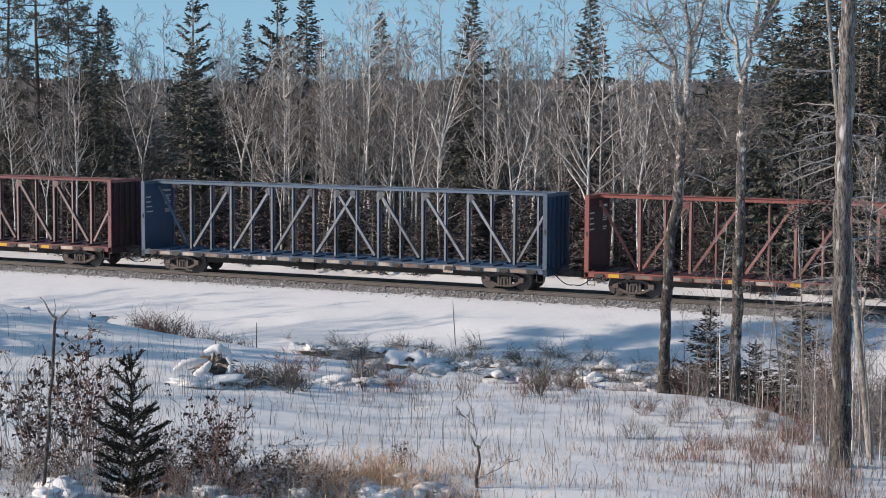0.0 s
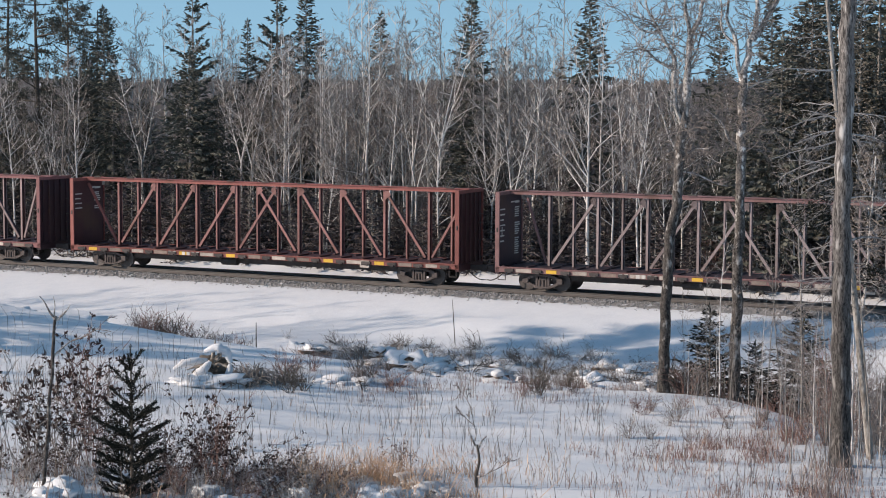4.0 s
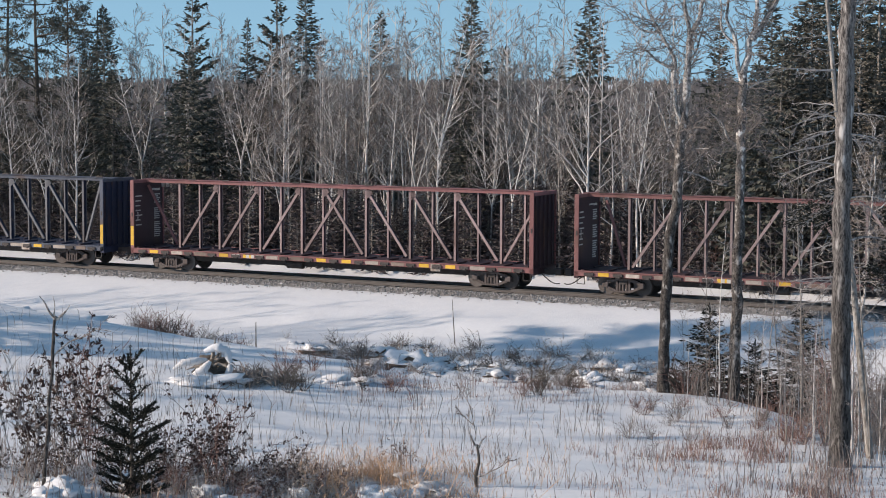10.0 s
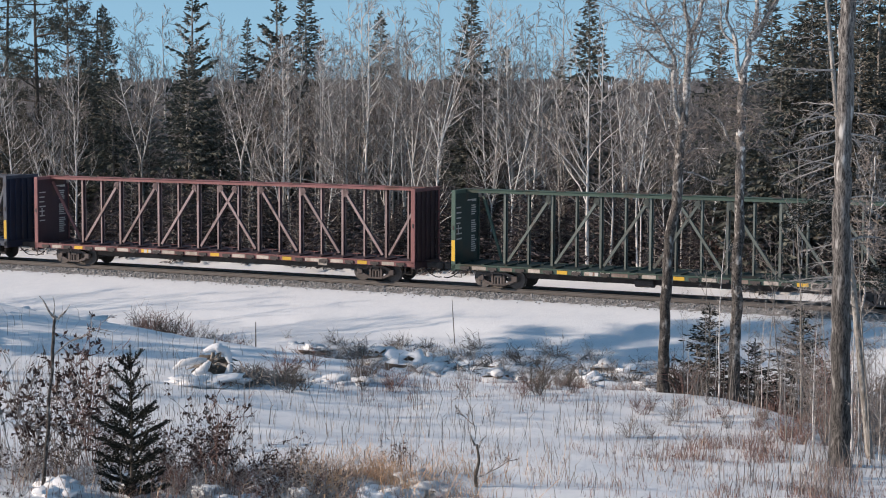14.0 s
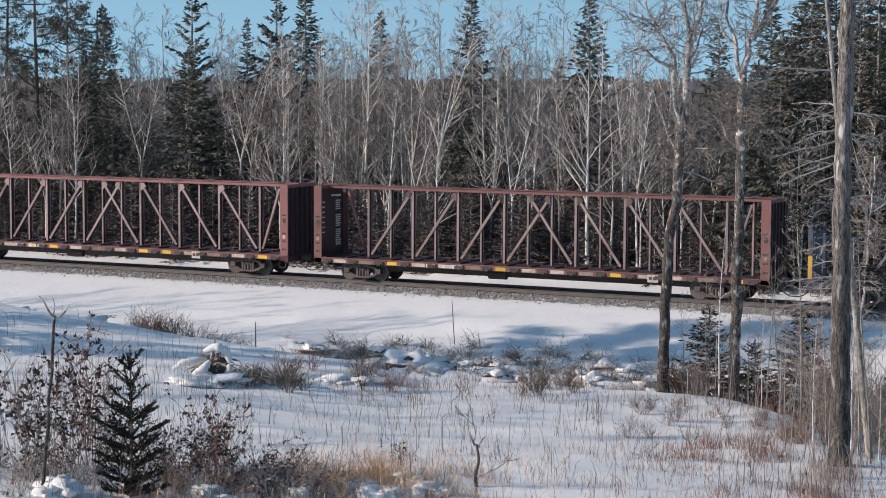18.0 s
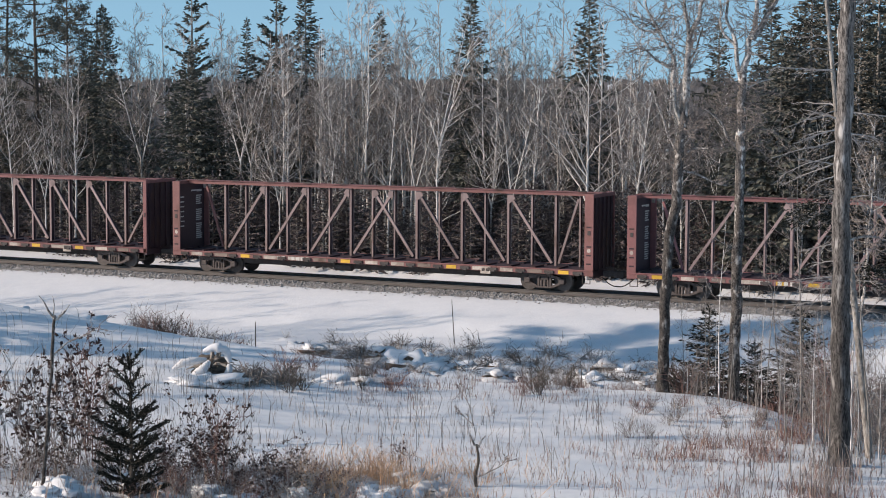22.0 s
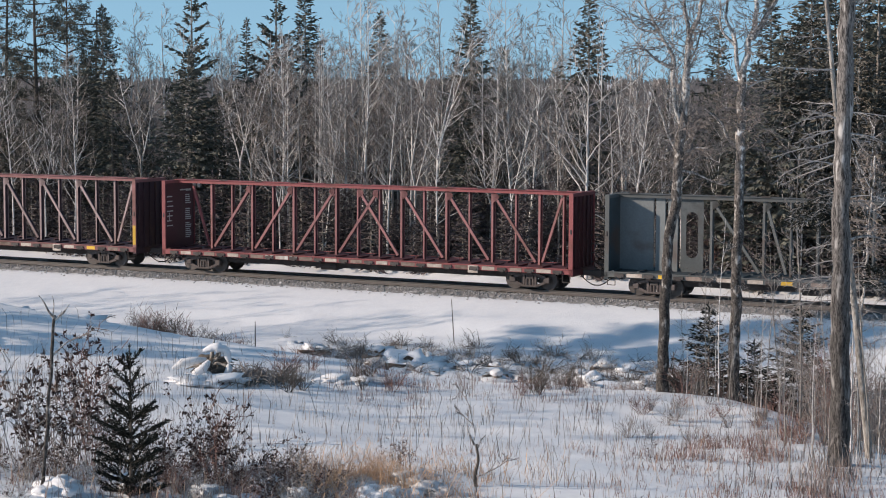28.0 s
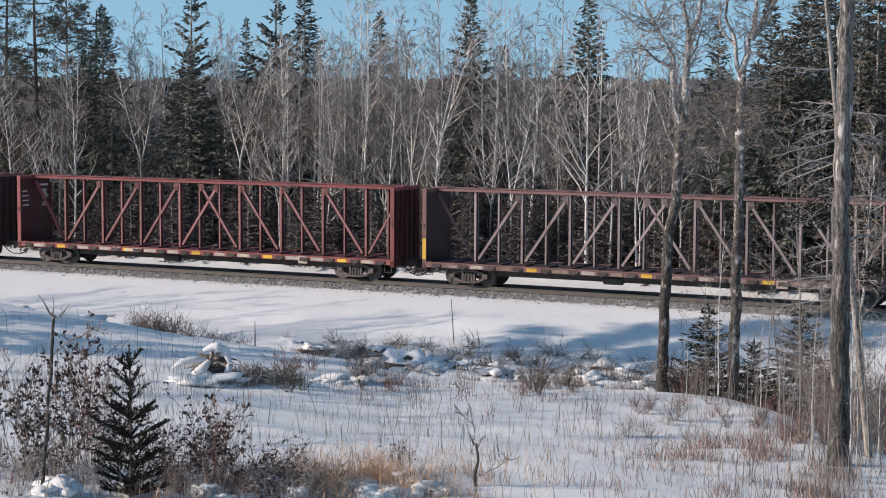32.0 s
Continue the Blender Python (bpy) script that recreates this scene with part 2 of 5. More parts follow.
def ground(x, y):
    u = across(x, y)
    z = float(np.interp(u, PU, PZ))
    v = Vector((x, y, 0))
    if -52 < u < -30:
        k = min(1, max(0, (-x - 1) / 13)) * min(1, (u + 52) / 14) * min(1, (-30 - u) / 7)
        z += 1.3 * k
    if u < -2.4:
        near = min(1.0, (-2.4 - u) / 6)
        z += near * (0.20 * noise.noise(v * 0.16) + 0.08 * noise.noise(Vector((along(x, y) * 0.35, u * 0.8, 2.0))) + 0.04 * noise.noise(v * 1.6))
        z += near * (0.045 * noise.noise(Vector((x * 0.30, y * 1.5, 7.0))) + 0.03 * noise.noise(Vector((x * 0.7, y * 2.6, 3.0))))
        ditch = max(0.0, 1 - abs(u + 17) / 7)
        z += ditch * (0.40 * noise.noise(v * 0.55) + 0.24 * noise.noise(v * 1.4) + 0.10 * noise.noise(v * 3.1))
    elif u > 3:
        z += min(1.0, (u - 3) / 8) * (0.22 * noise.noise(v * 0.12) + 0.10 * noise.noise(v * 0.6))
    # the clearing falls away into a gully beside the thickest tree
    e = x - 7.0 - 0.11 * (46 - y) + 0.7 * noise.noise(v * 0.5) + 0.3 * noise.noise(v * 1.3)
    if e > 0 and 33 < y and u < -20:
        z -= min(1.9, 0.11 * e * e / (0.5 + 0.3 * e)) * min(1.0, (y - 33) / 3) * min(1.0, (-20 - u) / 8)
    if u > 700:
        z += (4 * noise.noise(v * 0.0012) + 6 * noise.noise(v * 0.005)) * min(1, (u - 700) / 800)
    return z


def put(bearing, u):
    """The point on the ground seen along a bearing (metres aside per metre ahead), u metres beyond the track."""
    u += 3.8 if u > 5 else 0
    y = (DIST + u) / (TC + bearing * TS)
    return Vector((bearing * y, y, ground(bearing * y, y)))


def lines(parts):
    out = []
    for a, b, step in parts:
        out += list(np.arange(a, b, step))
    return out


gx = [-6000, -3000, -1500, -800, -450, -260, -150, -100, -75] + lines([(-60, -30, 1.2), (-30, 30, 0.42), (30, 60.1, 1.2)]) + [75, 100, 150, 260, 450, 800, 1500, 3000, 6000]
gy = [-600, -200, -80, -40, -20, -8, 0, 8, 14] + lines([(18, 30, 0.8), (30, 60, 0.36), (60, 112, 0.5), (112, 160, 2.0)]) + [180, 220, 280, 360, 480, 650, 900, 1300, 1900, 2800, 4200, 6000]
gv = [(x, y, ground(x, y)) for y in gy for x in gx]
nx = len(gx)
gf = [(j * nx + i, j * nx + i + 1, (j + 1) * nx + i + 1, (j + 1) * nx + i) for j in range(len(gy) - 1) for i in range(nx - 1)]
tagged(new("ground", mesh_of("ground", gv, gf, SNOW, True)), "snow-covered ground with a bank and a brushy ditch", "ground", kind="structure")


# ---- plants: builders ----
def tube(vs, fs, pts, radii, sides):
    """A tapered tube through the points; a last radius of zero closes it to a tip."""
    start = len(vs)
    for i, p in enumerate(pts):
        d = (pts[min(i + 1, len(pts) - 1)] - pts[max(i - 1, 0)]).normalized()
        a = d.cross(Vector((0.31, 0.92, 0.17))).normalized()
        b = d.cross(a)
        for k in range(sides):
            t = 2 * math.pi * k / sides
            vs.append(p + radii[i] * (math.cos(t) * a + math.sin(t) * b))
    for i in range(len(pts) - 1):
        for k in range(sides):
            q, w = start + i * sides, (k + 1) % sides
            fs.append((q + k, q + w, q + sides + w, q + sides + k))


def wander(rnd, p, d, length, n, bend, lift):
    """A crooked line of n steps from p along d; lift turns it upwards."""
    pts, d = [p.copy()], d.normalized()
    for _ in range(n):
        d = (d + Vector((rnd.uniform(-1, 1), rnd.uniform(-1, 1), rnd.uniform(-1, 1))) * bend + Vector((0, 0, lift))).normalized()
        pts.append(pts[-1] + d * (length / n))
    return pts


def limb(rnd, vs, fs, p, d, length, r, level, lift, many=5, sides=4, least=0.007, wood=None):
    """A limb with its twigs; with wood, the limb itself joins that mesh and only the twigs go to vs and fs."""
    pts = wander(rnd, p, d, length, 4 if level > 1 else 3 if level else 2, 0.25, lift)
    n = len(pts)
    if level == 0:
        # the finest twigs are flat slivers
        d = (pts[-1] - pts[0]).normalized()
        side = d.cross(Vector((rnd.uniform(-1, 1), rnd.uniform(-1, 1), rnd.uniform(-1, 1)))).normalized() * r * 1.2
        k = len(vs)
        vs.extend((pts[0] - side, pts[0] + side, pts[1] + side * 0.7, pts[1] - side * 0.7, pts[-1]))
        fs.extend(((k, k + 1, k + 2, k + 3), (k + 3, k + 2, k + 4)))
        return
    tube(*(wood or (vs, fs)), pts, [r * (1 - 0.85 * i / (n - 1)) for i in range(n)], sides if level > 1 else 3)
    for k in range(many):
        f = 0.25 + 0.72 * (k + rnd.random()) / many
        i = min(int(f * (n - 1)), n - 2)
        q = pts[i].lerp(pts[i + 1], f * (n - 1) - i)
        fwd = (pts[i + 1] - pts[i]).normalized()
        side = fwd.cross(Vector((rnd.uniform(-1, 1), rnd.uniform(-1, 1), rnd.uniform(-1, 1)))).normalized()
        limb(rnd, vs, fs, q, fwd * 0.9 + side * rnd.uniform(0.5, 0.95), length * rnd.uniform(0.38, 0.58) * (1.15 - 0.5 * f), max(r * 0.5, least), level - 1, lift * 0.8, many if level > 1 else max(3, many - 1), sides, least)


def bare_tree(seed, h, r, clear=0.4, boughs=20, reach=0.28, level=2, many=5, lean=(0, 0), fork=0.0, up=0.75, bark=None, twigs=None, sides=8, crook=0.02, thick=1.0, least=0.007, woody=False):
    """A leafless broad-leaved tree: trunk (with one or more leaders from fork upwards) and a crown of limbs and twigs."""
    rnd = random.Random(seed)
    tv, tf, cv, cf = [], [], [], []

    def leader(p0, d0, length, r0, n, keep):
        pts = wander(rnd, p0, d0, length, n, crook, 0.03)
        tube(tv, tf, pts, [r0 * (1 - 0.9 * (i / n) ** 1.1) for i in range(n + 1)], sides)
        for k in range(keep):
            f = clear + (0.97 - clear) * (k + rnd.random()) / keep if keep == boughs else 0.1 + 0.87 * (k + rnd.random()) / keep
            i = min(int(f * n), n - 1)
            q = pts[i].lerp(pts[i + 1], f * n - i)
            t = rnd.uniform(0, 2 * math.pi)
            d = Vector((math.cos(t), math.sin(t), up * rnd.uniform(0.5, 1.5)))
            limb(rnd, cv, cf, q, d, h * reach * (1.12 - 0.75 * f) * rnd.uniform(0.55, 1.15), max(r0 * 0.36 * (1.1 - f), 0.014) * thick, level, 0.10, many, 4, least, (tv, tf) if woody else None)
        return pts

    tilt = Vector((lean[0], lean[1], 1))
    if fork:
        nb = 7
        base = wander(rnd, Vector((0, 0, -0.3)), tilt, h * fork + 0.3, nb, crook * 0.8, 0.02)
        tube(tv, tf, base, [r * (1 + 0.25 * max(0, 1 - 12 * i / nb)) * (1 - 0.38 * i / nb) for i in range(nb + 1)], sides)
        for k in range(rnd.choice((2, 3))):
            t = k * 2.6 + rnd.uniform(0, 1)
            leader(base[-1] - Vector((0, 0, 0.15)), Vector((0.30 * math.cos(t) + lean[0], 0.30 * math.sin(t) + lean[1], 1)), h * (1 - fork) * rnd.uniform(0.8, 1.05), r * 0.55, 7, max(6, boughs // 2))
    else:
        leader(Vector((0, 0, -0.3)), tilt, h + 0.3, r, 12, boughs)
    return mesh_of("trunk", tv, tf, bark or BARK, True), mesh_of("crown", cv, cf, twigs or TWIG)


def spray(vs, fs, p, d, length, wide, rnd):
    """One flat spray of needles along d."""
    side = d.cross(Vector((rnd.uniform(-1, 1), rnd.uniform(-1, 1), rnd.uniform(-0.4, 1)))).normalized()
    b = len(vs)
    vs.extend((p, p + d * length * 0.45 + side * wide, p + d * length, p + d * length * 0.5 - side * wide))
    fs.append((b, b + 1, b + 2, b + 3))


def spruce(seed, h, slope=0.30, cap=0.13, step=0.30, count=8, droop=0.5, gaps=0.12, clear=0.04, needles=None, size=0.36, dens=9.0, wide=0.36, upturn=0.05):
    """A spruce: straight trunk and whorls of boughs that widen from the tip by slope up to cap (shares of the height), each a fan of needle sprays."""
    rnd = random.Random(seed)
    tv, tf, cv, cf = [], [], [], []
    tube(tv, tf, [Vector((0, 0, -0.3)), Vector((0.03, 0, h * 0.5)), Vector((0, 0.02, h))], [h * 0.013, h * 0.007, 0.01], 7)
    z = h * clear
    while z < h - 0.15:
        f = z / h
        ring = min(h * slope * (1 - f), h * cap * (1.25 - 0.5 * f)) * rnd.uniform(0.78, 1.12) + 0.10
        if f < 0.15:
            ring *= 0.7
        for k in range(count):
            if rnd.random() < gaps:
                continue
            t = 2 * math.pi * (k + rnd.uniform(-0.45, 0.45)) / count + z * 2.4
            L = ring * rnd.uniform(0.55, 1.18)
            d = Vector((math.cos(t), math.sin(t), 0.35 - droop * (1 - 0.5 * f) * min(1.0, 2.2 * (1 - f) + 0.1)))
            pts = wander(rnd, Vector((0, 0, z + rnd.uniform(-0.5, 0.5) * step)), d, L, 3, 0.07, upturn)
            tube(tv, tf, pts, [0.014 + 0.008 * L, 0.012, 0.008, 0.003], 3)
            n = int(3 + L * dens)
            for j in range(n):
                g = 0.12 + 0.88 * (j + rnd.random()) / n
                i = min(int(g * 3), 2)
                q = pts[i].lerp(pts[i + 1], g * 3 - i)
                e = (pts[i + 1] - pts[i]).normalized()
                w = e.cross(Vector((0, 0, 1))).normalized() * rnd.choice((-1, 1))
                way = (e * rnd.uniform(0.5, 1.2) + w * rnd.uniform(0.0, 1.1) + Vector((0, 0, rnd.uniform(-0.75, 0.2)))).normalized()
                s = size * rnd.uniform(0.55, 1.25) * (0.55 + 0.6 * (1 - f))
                spray(cv, cf, q, way, s, s * wide * 0.5, rnd)
        z += step * rnd.uniform(0.75, 1.25) * (0.6 + 0.6 * (1 - f))
    for j in range(10):
        spray(cv, cf, Vector((0, 0, h - 0.6 + j * 0.06)), Vector((rnd.uniform(-0.6, 0.6), rnd.uniform(-0.6, 0.6), 1)).normalized(), size * 0.7, size * 0.12, rnd)
    return mesh_of("trunk", tv, tf, BARK), mesh_of("crown", cv, cf, needles or NEEDLE)


def young_fir(seed, h, wide):
    """A young open-grown spruce: well-spaced whorls of rising boughs with side shoots, bristling with short needles."""
    rnd = random.Random(seed)
    tv, tf, cv, cf = [], [], [], []
    tube(tv, tf, [Vector((0, 0, -0.1)), Vector((0.012, 0, h * 0.5)), Vector((0, 0, h))], [0.034, 0.022, 0.006], 7)

    def bristle(p, q, n, s):
        e = (q - p).normalized()
        for j in range(n):
            a = p.lerp(q, (j + rnd.random()) / n)
            o = Vector((rnd.gauss(0, 1), rnd.gauss(0, 1), rnd.gauss(0.3, 1))).normalized()
            spray(cv, cf, a, (e * 0.9 + o * 0.8).normalized(), s * rnd.uniform(0.7, 1.3), s * 0.13, rnd)

    bristle(Vector((0, 0, h * 0.72)), Vector((0, 0, h + 0.02)), 200, 0.042)
    z, gap = h - 0.34, 0.31
    while z > 0.08:
        f = z / h
        many = rnd.choice((4, 5)) if f > 0.55 else 8
        for k in range(many):
            t = 2 * math.pi * k / many + rnd.uniform(-0.35, 0.35) + z * 3
            L = (0.10 + wide * min(1 - f, 0.62) ** 0.80) * rnd.uniform(0.72, 1.15)
            d = Vector((math.cos(t), math.sin(t), 0.30 + 1.0 * f ** 2))
            pts = wander(rnd, Vector((0, 0, z + rnd.uniform(-0.05, 0.05))), d, L, 4, 0.06, 0.045)
            tube(tv, tf, pts, [0.011, 0.009, 0.007, 0.005, 0.003], 4)
            for i in range(4):
                bristle(pts[i], pts[i + 1], int(22 + L * 44), 0.050)
            m = int(1 + L * 5) if f > 0.6 else int(2 + L * 8)
            for j in range(m):
                g = 0.22 + 0.74 * (j + rnd.random()) / m
                i = min(int(g * 4), 3)
                q = pts[i].lerp(pts[i + 1], g * 4 - i)
                e = (pts[i + 1] - pts[i]).normalized()
                w = e.cross(Vector((0, 0, 1))).normalized() * (1 if j % 2 else -1)
                l2 = L * (1.05 - g) * rnd.uniform(0.4, 0.7) + 0.06
                tip = q + (e * 0.9 + w * 0.8 + Vector((0, 0, rnd.uniform(-0.15, 0.3)))).normalized() * l2
                tube(tv, tf, [q, tip], [0.004, 0.002], 3)
                bristle(q, tip, int(10 + l2 * 150), 0.046)
        z -= gap * rnd.uniform(0.8, 1.2)
        gap = max(0.20, gap * 0.95)
    return mesh_of("trunk", tv, tf, DARKBARK), mesh_of("crown", cv, cf, DARKNEEDLE)


def pine(seed, h, bare=0.32, wide=0.23, tuft=0.30):
    """A tall pine: bare lower trunk, long crooked boughs with clumps of needles towards their ends."""
    rnd = random.Random(seed)
    tv, tf, cv, cf = [], [], [], []
    tube(tv, tf, wander(rnd, Vector((0, 0, -0.3)), Vector((0, 0, 1)), h + 0.3, 8, 0.02, 0.02), [h * 0.012 * (1 - 0.8 * i / 8) for i in range(9)], 8)

    def clump(q, r):
        for _ in range(16):
            o = Vector((rnd.gauss(0, 1), rnd.gauss(0, 1), rnd.gauss(0.5, 0.8))).normalized()
            spray(cv, cf, q + o * r * 0.15, o, r * rnd.uniform(0.6, 1.1), r * 0.10, rnd)

    z = h * bare
    while z < h:
        f = z / h
        for k in range(3):
            t = rnd.uniform(0, 2 * math.pi)
            L = h * wide * (1.2 - 0.8 * f) * rnd.uniform(0.45, 1.15)
            pts = wander(rnd, Vector((0, 0, z)), Vector((math.cos(t), math.sin(t), rnd.uniform(-0.1, 0.3))), L, 5, 0.16, 0.05)
            tube(tv, tf, pts, [0.045, 0.036, 0.028, 0.02, 0.014, 0.006], 4)
            clump(pts[-1], tuft)
            for j in range(int(3 + L * 2.6)):
                g = 0.35 + 0.65 * rnd.random()
                i = min(int(g * 5), 4)
                q = pts[i].lerp(pts[i + 1], g * 5 - i)
                e = (pts[i + 1] - pts[i]).normalized()
                side = (e * 0.7 + Vector((rnd.uniform(-1, 1), rnd.uniform(-1, 1), rnd.uniform(-0.1, 0.6)))).normalized()
                tip = q + side * rnd.uniform(0.3, 0.9)
                tube(tv, tf, [q, tip], [0.012, 0.006], 3)
                clump(tip, tuft * rnd.uniform(0.6, 1.1))
        z += rnd.uniform(0.35, 0.75)
    return mesh_of("trunk", tv, tf, DARKBARK), mesh_of("crown", cv, cf, NEEDLE)


def shrub(seed, h, stems=14, wide=0.5, leaves=0, twigs=None, level=1, r=0.010, leaf=0.05, lift=0.06):
    """A bush of thin stems from one foot, with or without shrivelled leaves."""
    rnd = random.Random(seed)
    sv, sf, lv, lf = [], [], [], []
    for k in range(stems):
        t = rnd.uniform(0, 2 * math.pi)
        d = Vector((math.cos(t) * wide * rnd.random(), math.sin(t) * wide * rnd.random(), 1))
        p = Vector((math.cos(t) * 0.12 * rnd.random(), math.sin(t) * 0.12 * rnd.random(), -0.1))
        limb(rnd, sv, sf, p, d, h * rnd.uniform(0.55, 1.15), r, level, lift, 6 if level == 1 else 3, 3)
    spot_of = None
    for k in range(leaves):
        c = rnd.choice(sv[len(sv) // 8:]) if k % 3 == 0 else spot_of
        spot_of = c
        a = Vector((rnd.gauss(0, 1), rnd.gauss(0, 1), rnd.gauss(0, 1))).normalized()
        b = a.cross(Vector((rnd.gauss(0, 1), rnd.gauss(0, 1), 0.3))).normalized()
        s = leaf * rnd.uniform(0.6, 1.4)
        c = c + Vector((rnd.gauss(0, 0.02), rnd.gauss(0, 0.02), -0.02))
        n = len(lv)
        up, k1 = a.cross(b) * s * rnd.uniform(0.15, 0.5), rnd.uniform(0.22, 0.5)
        lv += [c, c + a * s * 0.55 + b * s * k1 + up, c + a * s * rnd.uniform(0.9, 1.5) + up * 0.4, c + a * s * 0.45 - b * s * k1 + up]
        lf += [(n, n + 1, n + 2), (n, n + 2, n + 3)]
    return mesh_of("branchwork", sv, sf, twigs or TWIG), (mesh_of("foliage", lv, lf, LEAF) if leaves else None)


def plant(name, meshes, names, p, label, category, group, turn=0.0, size=1.0, lean=0.0):
    """Stands a plant of one or two parts at p."""
    ob = new(name)
    ob.matrix_basis = Matrix.Translation(p) @ Euler((lean, 0, turn)).to_matrix().to_4x4() @ Matrix.Scale(size, 4)
    for me, nm in zip(meshes, names):
        if me:
            child(nm, me, ob)
    return tagged(ob, label, category, group)


R = random.Random(21)
TC2, SH2 = ("trunk", "crown"), ("branchwork", "foliage")

# ---- woods behind the track ----
ASPENS = [bare_tree(100 + k, 13.0, 0.070 + 0.010 * (k % 4), 0.26 + 0.06 * (k % 3), 25, 0.215, 2, 6, bark=ASPEN, twigs=(TWIG, PALETWIG, TWIG)[k % 3], up=0.85, fork=(0.0, 0.0, 0.45)[k % 3], crook=0.036, thick=1.6, sides=6, least=0.0098, woody=True) for k in range(7)]
GREYS = [bare_tree(140 + k, 12.0, 0.065, 0.16, 24, 0.20, 2, 4, bark=(BARK, ASPEN, DARKBARK)[k % 3], twigs=(TWIG, PALETWIG, TWIG)[k % 3], up=0.9, fork=(0.0, 0.40)[k % 2], crook=0.05, thick=1.5, sides=5, least=0.013) for k in range(6)]
SPREADING = bare_tree(170, 12.0, 0.13, 0.35, 15, 0.62, 2, 5, bark=ASPEN, twigs=PALETWIG, up=1.0, crook=0.02, thick=1.8, least=0.012, woody=True)
SPRUCES = [spruce(200 + k, 14.0, 0.29 + 0.02 * (k % 3), 0.115 + 0.012 * (k % 2), dens=7.0, size=0.46, gaps=0.14 + 0.08 * (k % 2)) for k in range(4)]
DENSE = [spruce(228 + k, 13.0, 0.42, 0.19, 0.32, 9, 0.55, 0.08, 0.01, dens=8.0, size=0.48) for k in range(2)]
GAPPY = [spruce(230 + k, 16.0, 0.26, 0.145, 0.95, 8, 0.22, 0.26, 0.1, dens=24.0, size=0.46, wide=0.36, upturn=0.12) for k in range(2)]
SLIM = spruce(232, 14.0, 0.17, 0.075, 0.30, 7, 0.5, 0.1, dens=11.0)
BROWNS = [spruce(240 + k, 13.0, 0.30, 0.15, 0.36, 8, 0.4, 0.22, 0.06, BROWNNEEDLE, 0.34, 9.0) for k in range(2)]
UNDER = [spruce(250 + k, 5.0, 0.42, 0.24, 0.30, 7, 0.4, 0.12, 0.02, THICKET, 0.40, 5.0, 0.26) for k in range(3)]
PINES = [pine(260 + k, 16.0) for k in range(2)]
HIGHPINES = [pine(262, 16.0, 0.6, 0.26, 0.62)]

SPRUCE_LABEL = "dark green spruce in the woods behind the track"
HEIGHTS = {id(SLIM): 14.0}
for pool, tall in ((SPRUCES, 14.0), (DENSE, 13.0), (GAPPY, 16.0), (BROWNS, 13.0)):
    for me in pool:
        HEIGHTS[id(me)] = tall


def stand_spruces(rows):
    for b, u, h, me in rows:
        plant("spruce_tree", me, TC2, put(b, u), SPRUCE_LABEL, "tree", "trees of the woods", R.uniform(0, 6.3), h / HEIGHTS[id(me)])


# conifers from one end of the view to the other: bearing, metres beyond the track, height
stand_spruces(((-0.1815, 14, 15.1, SPRUCES[0]), (-0.177, 12, 11.0, DENSE[0]), (-0.194, 15, 10.5, DENSE[1]), (-0.134, 16, 17.4, GAPPY[0]), (-0.136, 11, 12.4, DENSE[1]), (-0.1215, 12, 9.5, DENSE[0]), (-0.108, 12, 8.2, DENSE[1]), (-0.1048, 19, 14.5, SLIM), (-0.089, 20, 18.0, GAPPY[1]), (-0.0735, 22, 16.4, SPRUCES[2])))
stand_spruces(((-0.0340, 20, 14.8, SPRUCES[3]), (0.0146, 15, 15.4, SPRUCES[0]), (0.0327, 26, 12.8, SPRUCES[1]), (0.0776, 17, 15.5, SPRUCES[2]), (0.0125, 12, 9.8, DENSE[0]), (0.024, 15, 8.0, DENSE[1]), (0.070, 14, 7.0, DENSE[1]), (-0.040, 16, 7.0, DENSE[0])))
stand_spruces(((0.147, 20, 14.0, SPRUCES[1]), (0.150, 13, 8.5, DENSE[1]), (0.1745, 17, 15.4, SPRUCES[0]), (0.165, 12, 10.5, DENSE[0]), (0.196, 15, 16.5, DENSE[1]), (0.209, 18, 17.5, SPRUCES[0]), (0.224, 13, 15.0, DENSE[0]), (0.232, 10, 18.0, GAPPY[0]), (0.246, 12, 17.0, DENSE[1]), (0.178, 10, 9.0, DENSE[0]), (0.238, 20, 17.5, SPRUCES[3]), (0.188, 12, 12.5, DENSE[1]), (0.122, 26, 10.5, SPRUCES[2]), (0.136, 14, 6.5, DENSE[0]), (0.208, 11, 12.0, DENSE[0]), (0.112, 20, 8.5, SPRUCES[1]), (0.168, 9.0, 11.5, DENSE[1]), (0.1805, 8.6, 12.8, DENSE[0]), (0.156, 9.2, 8.6, DENSE[0])))
stand_spruces(((-0.232, 16, 10.0, DENSE[0]), (-0.192, 20, 12.5, SPRUCES[2]), (-0.160, 18, 10.0, SPRUCES[1]), (-0.214, 14, 8.0, DENSE[1]), (-0.246, 14, 10.0, DENSE[1])))
for b, u, h in ((-0.2175, 13, 18.5), (-0.201, 17, 16.2), (-0.236, 17, 18.5), (-0.188, 22, 15.5)):
    plant("pine_tree", PINES[int(h * 2) % 2], TC2, put(b, u), "tall dark pine with tufted boughs behind the track", "tree", "trees of the woods", R.uniform(0, 6.3), h / 16.0)
